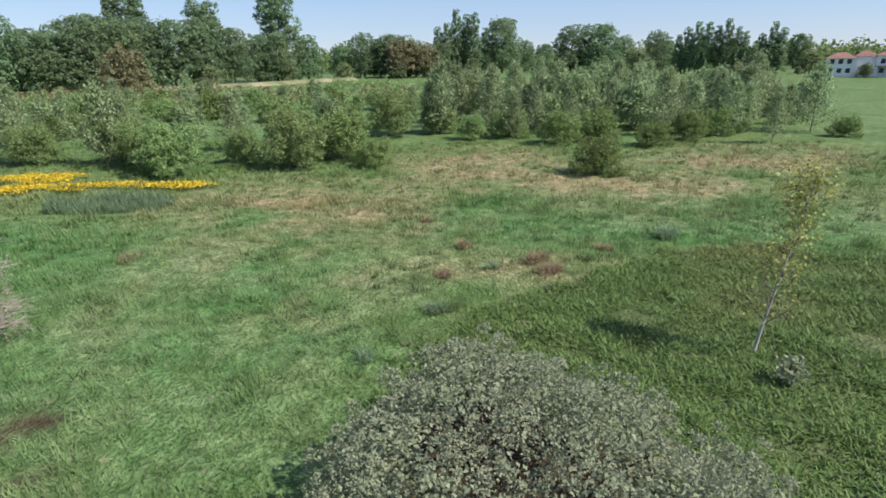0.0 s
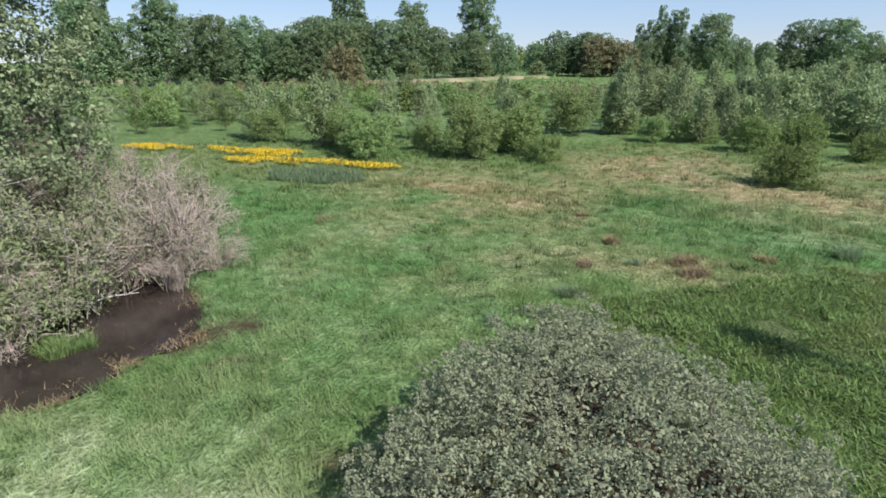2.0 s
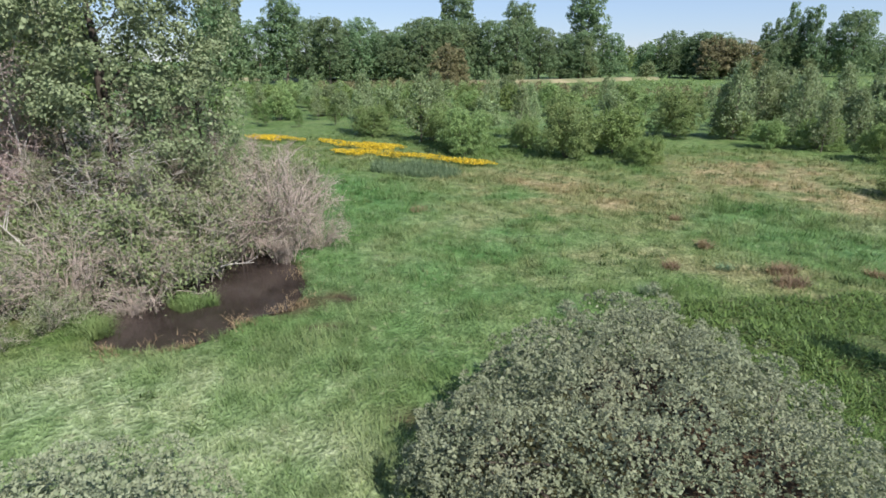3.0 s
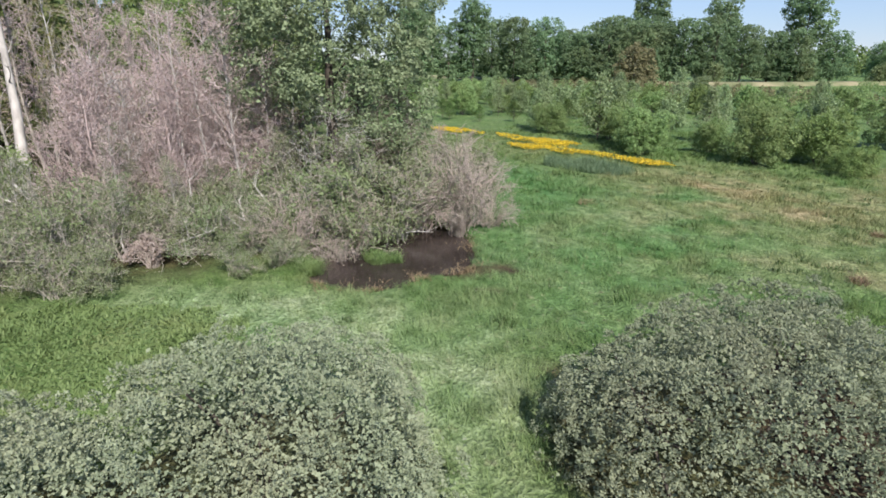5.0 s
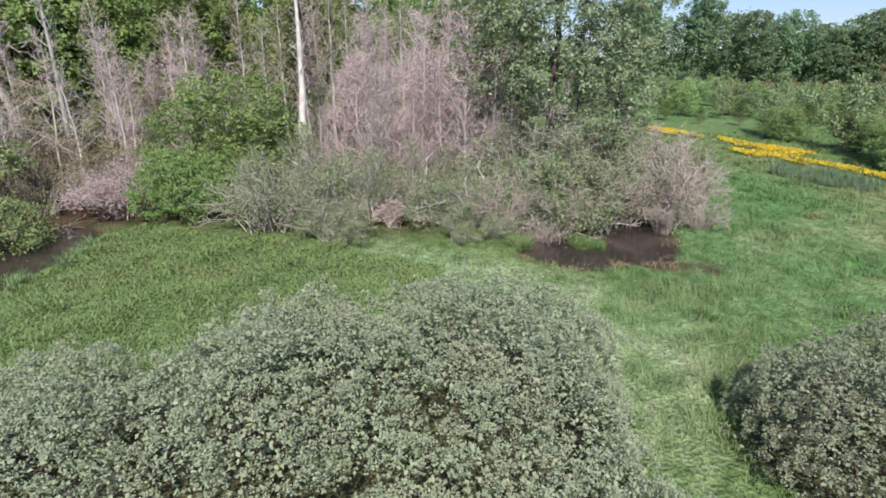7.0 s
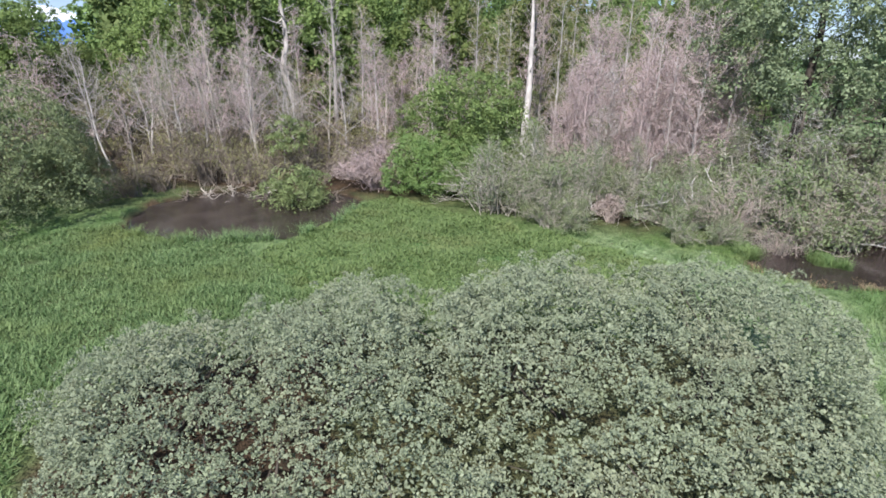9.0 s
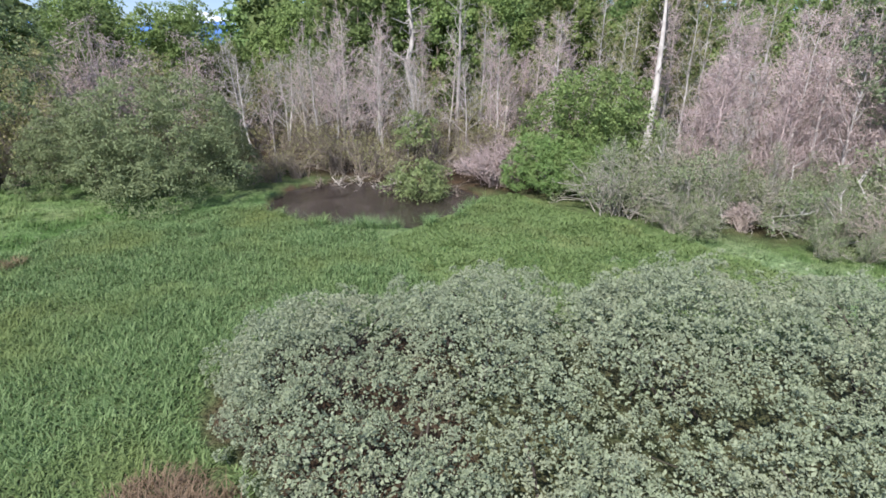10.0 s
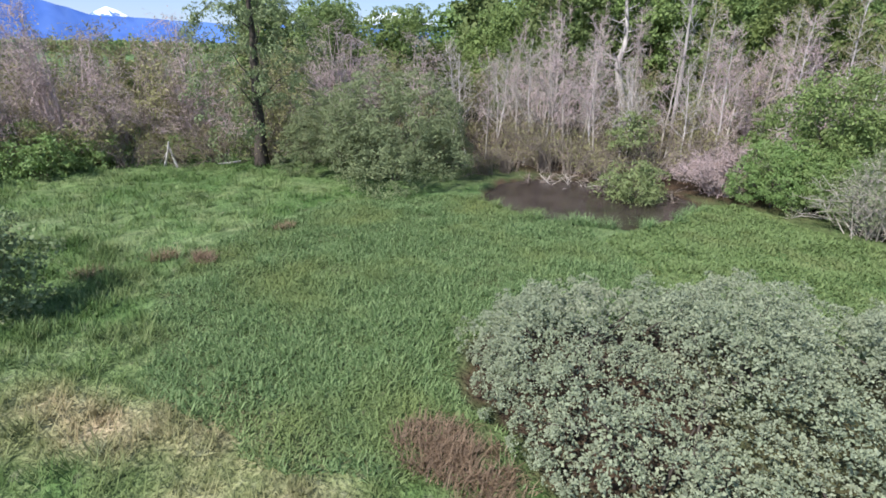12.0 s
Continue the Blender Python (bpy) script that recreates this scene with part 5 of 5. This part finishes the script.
wispy_b = bare_tree("alder_tree", 163, 13.0, 0.12, 28, 2.8, "thin grey-stemmed alder with mauve catkins", "tree", "alder wood", GREYTWIG, MAUVETWIG, CATKIN, 5, 1.2, 0.12, (-0.03, 0.02), 5, 3, 0.014, 0.2, sub_len=0.5, twig_len=0.4)


tall_c = broad_tree("woodland_tree", 164, 17.0, 5.8, 0.5, FOREST, "dense dark green tree deep in the wood", "tree", "woodland trees", 130, 26, 0.75, BARK, 0.25, 0.4, 16, pad=1.2)


def ring_places(theta0, theta1, r0, r1, n, gap, seed):
    r = np.random.default_rng(seed)
    def ok(x, y):
        d, a = math.hypot(x, y + 5), math.degrees(math.atan2(y + 5, x)) % 360
        return r0 < d < r1 and theta0 < a < theta1
    return scatter(r, n, ok, (-110, 20, -110, 60), gap)


copies([tall_a, tall_b], ring_places(158, 218, 58, 74, 27, 5.6, 1), rng, 0.95, 1.2)
copies([tall_c], ring_places(157, 219, 78, 96, 26, 6.0, 5) + ring_places(227.5, 240, 80, 96, 7, 6.0, 6), rng, 0.9, 1.1)
copies([tall_a, tall_b], ring_places(226.5, 240.5, 64, 80, 10, 5.5, 2), rng, 0.78, 0.92, (tall_a.name, tall_b.name))
copies([tall_b, tall_a], ring_places(216, 227.5, 64, 82, 9, 5, 3), rng, 0.58, 0.64, (tall_a.name, tall_b.name))
copies([tall_b, tall_a], ring_places(241, 268, 68, 86, 12, 6, 4), rng, 0.4, 0.46, (tall_a.name, tall_b.name))
copies([wispy, wispy_b], [(-50, -1, 1.05), (-48, 3, 1.0), (-52, 5, 1.1), (-47, -5, 1.0), (-53, -7, 1.05), (-46, 8, 1.0), (-49, -11, 1.0), (-45, -16, 0.95), (-47, -22, 0.9), (-44, -27, 0.85), (-54, -15, 1.05), (-43, -33, 0.7), (-40, -38, 0.65), (-43, 1.5, 0.9), (-42, 13, 0.9), (-45, 5, 1.0), (-44, -3, 0.95), (-47, 1, 1.1), (-44, -9, 0.9), (-51, -4, 1.1), (-40, 4, 0.8)], rng)

# ---- young plantation across the field ----
S1 = leafy_shrub("willow_shrub_young", 200, 4.2, 2.6, FIELD, "rounded olive-green shrub on the field", "shrub", "field shrubs", 250, 36, 0.155, pad=0.13, shoots=34)
S2 = leafy_shrub("green_shrub", 201, 3.6, 2.8, FRESH, "rounded fresh green shrub on the field", "shrub", "field shrubs", 250, 36, 0.155, pad=0.13, shoots=34)
S3 = leafy_shrub("willow_shrub_young", 202, 4.8, 2.4, POPLAR, "grey-green upright shrub on the field", "shrub", "field shrubs", 120, 22, 0.22, 0.03, 0.7, pad=0.16, shoots=20)
S4 = leafy_shrub("willow_shrub_young", 206, 3.8, 2.5, FIELD, "rounded olive-green shrub on the field", "shrub", "field shrubs", 120, 22, 0.22, pad=0.16, shoots=20)
S5 = leafy_shrub("green_shrub", 207, 3.4, 2.5, FRESH, "rounded fresh green shrub on the field", "shrub", "field shrubs", 120, 22, 0.22, pad=0.16, shoots=20)
T1 = spire_tree("young_poplar", 203, 5.0, 1.35, POPLAR, "young silvery poplar with upswept branches", "tree", "young poplars", 10, 33, 0.25)
T2 = spire_tree("young_poplar", 204, 5.6, 1.5, POPLAR, "young grey-green poplar with pointed top", "tree", "young poplars", 11, 33, 0.25)
T3 = spire_tree("young_fir", 205, 3.2, 1.3, CONIFER, "small dark green young conifer in the field", "tree", "young conifers", 10, 30, 0.2)
copies([S1, S2], [(-18.0, 47.2, 1.13), (-14.7, 52.0, 1.09), (-27.4, 43.6, 1.05), (-10.5, 47.6, 0.66), (-31.5, 46.8, 0.92), (8.6, 44.4, 0.74), (-44.2, 48.2, 0.92), (40.0, 65.8, 0.59), (-12.7, 68.6, 1.26), (17.1, 59.3, 0.67), (-36, 49.5, 1.01), (7.4, 61.2, 0.84), (30, 70.5, 0.71), (2, 66.5, 0.84),
                 (-2.3, 64.6, 0.71), (12, 63, 0.84), (-23.6, 49.5, 0.67), (22, 64, 0.76), (-7, 71, 0.92), (26, 67, 0.76)], rng)
copies([T1, T2], [(-36.4, 48.0, 1.5), (29.8, 60.6, 0.95), (2.6, 64.6, 1.05), (-47.6, 50.4, 1.3), (-28.0, 57.0, 1.2), (-47.2, 49.0, 0.9), (24.2, 68.6, 1.3), (-6.4, 69.6, 1.5), (37, 73, 1.0), (47, 90, 1.0), (41.6, 78.0, 1.0), (-50.0, 88.0, 1.3)], rng)
taken = (S1.name, S2.name, T1.name, T2.name)
copies([T1, T2, T2, S3], scatter(rng, 84, lambda x, y: y > 66 + 0.1 * abs(x - 10), (-8, 44, 65, 112), 2.7), rng, 0.9, 1.55, taken)
copies([S4, T1, T3, S3, S5, T2], scatter(rng, 52, lambda x, y: y > 60 - 0.25 * (x + 12) * (x > -60) * 0.3, (-92, -10, 60, 124), 5.8), rng, 0.7, 1.15, taken + (S3.name, T3.name))
copies([S5, T3, T1, S4], scatter(rng, 38, lambda x, y: x < -52, (-105, -52, 47, 100), 5.2), rng, 0.7, 1.15, taken + (S4.name, S5.name))
copies([T3], [(-57.2, 54.5, 0.9), (-65.4, 48.4, 0.8), (-60, 50, 0.7), (-49, 56, 0.8)], rng, used=(T3.name,))


def build_far_scrub(seed, count, test, area, gap, low, high, material, label):
    """Uncountable low scrub between the plantation and the bank."""
    r = np.random.default_rng(seed)
    cs, outs = [], []
    for x, y in scatter(r, count, test, area, gap):
        h = r.uniform(low, high)
        k = 26
        d = unit(r.normal(size=(k, 3)))
        d[:, 2] = np.abs(d[:, 2])
        cs.append(np.array((x, y, 0.2)) + d * np.array((h * 0.55, h * 0.55, h)) * r.uniform(0.6, 1.0, (k, 1)))
        outs.append(d)
    v, f = tufted(r, np.concatenate(cs), np.concatenate(outs), 0.35, 5, 0.55, 0.36)
    tagged(new("scrub", quick_mesh("scrub", v, f, material)), label, "scrub", kind="stuff")


build_far_scrub(210, 330, lambda x, y: y > 112 - 0.15 * abs(x) and y < 150 + 60 * (x > -60) and x < 0.42 * y, (-200, 100, 85, 215), 3.8, 1.3, 2.9, FIELD, "low green scrub across the far field")
build_far_scrub(211, 170, lambda x, y: 128 < y + 0.25 * x + 40 < 190, (-140, -20, 118, 172), 3.6, 1.2, 2.4, TANLEAF, "low brownish scrub before the grass bank")

# ---- far tree line ----
F1 = broad_tree("broadleaf_tree", 220, 24.0, 8.5, 0.4, HAZYLEAF, "tall dark green tree in the far tree line", "tree", "tree line", 270, 32, 0.62, BARK, 0.5, 0.55, 30, 0.6, 0.78, core=0.62, pad=1.15, flat=0.7)
F2 = broad_tree("broadleaf_tree", 221, 24.0, 9.5, 0.4, HAZYLEAF, "broad dark green tree in the far tree line", "tree", "tree line", 270, 32, 0.62, BARK, 0.5, 0.65, 34, 0.6, 0.78, core=0.62, pad=1.15, flat=0.7)
F3 = broad_tree("tall_cottonwood", 222, 37.0, 8.0, 10.0, HAZYLEAF, "very tall cottonwood rising over the tree line", "tree", "tall cottonwoods", 200, 26, 0.8, BARK, 0.6, 0.25, 22, 1.0, 0.65, core=0.5, pad=1.15, flat=0.8)
F4 = broad_tree("lombardy_poplar", 223, 28.0, 4.3, 0.2, HAZYLEAF, "dark columnar poplar standing in a row", "tree", "poplar row", 120, 40, 0.65, BARK, 0.4, 0.85, 16, 3.2, core=0.5, pad=0.9, flat=1.5)
F5 = broad_tree("broadleaf_tree", 224, 14.0, 6.0, 0.4, OLIVE, "low rounded tree before the tree line", "tree", "tree line", 130, 24, 0.65, BARK, 0.4, core=0.55, pad=0.95)
F6 = broad_tree("tan_tree", 225, 14.0, 7.0, 0.3, TANLEAF, "low brownish tree in front of the tree line", "tree", "tan trees", 130, 24, 0.65, BARK, 0.4, core=0.55, pad=0.95)
copies([F6], [(-107, 157, 0.9), (-44, 279, 1.25), (-34, 281, 1.1), (-120, 176, 0.6)], rng)
line_places = []
for (x, y, h) in [(-165, 187, 23), (-153, 191, 24), (-142, 193, 25.5), (-131, 200, 25), (-122, 206, 26), (-113, 214, 25), (-105, 221, 21), (-102, 238, 21.5), (-94, 240, 23), (-184, 134, 26), (-163, 151, 24), (-161, 167, 24.5), (-148, 172, 22), (-139, 180, 24), (-188, 119, 29), (-133, 190, 25.5), (-176, 176, 24), (-186, 160, 26)]:
    line_places.append((x - 2, y + 7, h / 24))
copies([F1, F2], line_places, rng)
copies([F2, F1], [(-88, 265, 0.78), (-78, 289, 0.7), (-67, 292, 0.84), (-53, 294, 1.0), (-39, 286, 0.7), (5, 339, 1.2), (43, 326, 1.1), (58, 324, 1.2), (87, 318, 0.82), (99, 345, 0.7), (19, 359, 0.75), (33, 378, 0.72), (-46, 290, 0.9), (170, 339, 0.74), (-60, 300, 0.8), (-22, 335, 0.8), (72, 330, 0.75), (-28, 300, 0.7)], rng, used=(F1.name, F2.name))
copies([F3], [(-159, 242, 1.06), (-133, 257, 1.02), (-99, 261, 1.1), (-179, 148, 0.95), (-200, 135, 0.95)], rng)
copies([F4], [(-31, 328, 0.94), (-26, 328, 1.03), (-21, 331, 1.08), (-16, 334, 1.1), (-11, 330, 1.04), (-5, 334, 0.93), (88, 286, 0.64), (92, 285, 0.74), (96, 283, 0.78), (100, 282, 0.79), (104, 281, 0.79), (108, 279, 0.77), (112, 278, 0.7), (115, 277, 0.64), (121, 274, 0.62), (124.5, 272, 0.71), (128, 271, 0.69)], rng)
copies([F5], [(71, 291, 0.85), (139, 265, 0.7), (-108, 210, 0.55), (-128, 192, 0.6), (-150, 178, 0.55), (126, 249, 0.22), (-70, 262, 0.6), (-90, 245, 0.6), (30, 300, 0.5), (55, 290, 0.5), (-10, 300, 0.6), (-45, 272, 0.6), (198, 370, 0.9), (150, 345, 0.9), (215, 360, 0.9), (118, 300, 0.5)], rng)


def build_far_woods():
    """The low wooded horizon."""
    r = np.random.default_rng(230)
    cs, outs = [], []
    for a in np.radians(np.concatenate((np.arange(44, 140, 0.28), np.arange(140, 222, 1.6), np.arange(222, 276, 0.45)))):
        d = r.uniform(380, 520)
        h = r.uniform(12, 21) if a < 4.05 else r.uniform(5, 9)
        k = 18
        u = unit(r.normal(size=(k, 3)))
        u[:, 2] = np.abs(u[:, 2])
        cs.append(np.array((d * math.cos(a), d * math.sin(a), 0)) + u * np.array((7, 7, h)) * r.uniform(0.5, 1, (k, 1)))
        outs.append(u)
    v, f = tufted(r, np.concatenate(cs), np.concatenate(outs), 1.2, 7, 2.6, 1.6)
    tagged(new("far_woods", quick_mesh("far_woods", v, f, FOREST)), "low dark woods along the horizon", "woods", kind="stuff")


build_far_woods()


# ---- the white house ----
def box(bm, x0, x1, y0, y1, z0, z1):
    m = Matrix.Translation(((x0 + x1) / 2, (y0 + y1) / 2, (z0 + z1) / 2)) @ Matrix.Diagonal((x1 - x0, y1 - y0, z1 - z0, 1))
    bmesh.ops.create_cube(bm, size=1, matrix=m)


def hip_roof(bm, x0, x1, y0, y1, z0, z1, ridge):
    v = [bm.verts.new(p) for p in ((x0, y0, z0), (x1, y0, z0), (x1, y1, z0), (x0, y1, z0), (x0 + ridge, (y0 + y1) / 2, z1), (x1 - ridge, (y0 + y1) / 2, z1))]
    for f in ((0, 1, 5, 4), (1, 2, 5), (2, 3, 4, 5), (3, 0, 4), (3, 2, 1, 0)):
        bm.faces.new([v[i] for i in f])


def build_house():
    white = plain_material("white_render", (0.74, 0.74, 0.74), (0.82, 0.82, 0.80), 0.8, 0.6)
    red = plain_material("red_roof_tiles", (0.19, 0.095, 0.08), (0.27, 0.14, 0.12), 0.8, 1.2)
    glass = plain_material("dark_window_glass", (0.03, 0.035, 0.045), (0.06, 0.07, 0.085), 0.1, 0.4, 0.5)
    ob = thing("house", "white two-storey house with red roof and cupola", "house", "", (134.5, 224.5, 0.6))
    ob.rotation_euler = (0, 0, radians(-28))
    for x0, x1, y0, y1, top in ((-10, -1.2, -6, 4, 6.0), (-1.18, 4.98, -2.5, 4, 6.6), (5, 22, -6, 6, 6.8)):
        bm = bmesh.new()
        box(bm, x0, x1, y0, y1, -0.6, top)
        part("wall", (bm, white), ob)
        bm = bmesh.new()
        hip_roof(bm, x0 - 0.5, x1 + 0.5, y0 - 0.6, y1 + 0.6, top + 0.02, top + 2.0, min(3.5, (x1 - x0) * 0.45))
        part("roof", (bm, red), ob, "red tiled hip roof")
    bm = bmesh.new()
    box(bm, 9, 12.4, -1.7, 1.7, 8.0, 10.8)
    turret = part("cupola", (bm, white), ob)
    bm = bmesh.new()
    hip_roof(bm, 8.6, 12.8, -2.1, 2.1, 10.82, 12.2, 2.0)
    part("cupola_roof", (bm, red), turret)
    bm = bmesh.new()
    box(bm, 4.8, 22.4, -8.6, -6.02, 3.1, 3.35)
    porch = part("porch_roof", (bm, red), ob)
    bm = bmesh.new()
    box(bm, -0.15, 0.15, -0.15, 0.15, 0, 3.3)
    post = bpy.data.meshes.new("porch_post")
    bm.to_mesh(post)
    bm.free()
    post.materials.append(white)
    for i in range(5):
        part("porch_post", post, porch).location = (5.2 + i * 4.1, -8.4, -0.22)
    bm = bmesh.new()
    box(bm, -0.7, 0.7, -0.06, 0.06, 0, 1.6)
    pane = bpy.data.meshes.new("window")
    bm.to_mesh(pane)
    bm.free()
    pane.materials.append(glass)
    for x in (-8.2, -5.6, -3.0, 6.8, 9.6, 12.4, 15.2, 18.0, 20.6):
        for z in (0.9, 4.1):
            part("window", pane, ob).location = (x, -6.03, z)
    for i in range(3):
        w = part("window", pane, ob)
        w.location, w.rotation_euler = (-10.03, -3.8 + i * 2.8, 4.1), (0, 0, radians(90))


build_house()


def build_power_line():
    """A wooden pole in the poplars and two sagging wires to the house."""
    ob = thing("power_line", "two thin wires from a wooden pole to the house", "power line", "", (102.0, 241.0, 0))
    bm = bmesh.new()
    bmesh.ops.create_cone(bm, cap_ends=True, segments=8, radius1=0.18, radius2=0.12, depth=11.4, matrix=Matrix.Translation((0, 0, 5.5)))
    pole = part("pole", (bm, BARK), ob)
    bm = bmesh.new()
    box(bm, -0.08, 0.08, -0.9, 0.9, 10.3, 10.5)
    part("crossarm", (bm, BARK), pole)
    for side, high in ((-0.8, 10.5), (0.8, 7.8)):
        a, b = np.array((0.0, side * 0.1, high)), np.array((27.0, -13.0, high - 1.6))
        line = [(a + (b - a) * g - UP * 4 * 0.5 * g * (1 - g), 0.05) for g in np.linspace(0, 1, 9)]
        part("wire", quick_mesh("wire", *rods([line], 4), DARKBARK), ob)


build_power_line()
hedge_tree = copy_thing(F5, pose(0, 0, 0))
hedge_tree.matrix_basis = stand(131.5, 215.0, 0.36, 40)
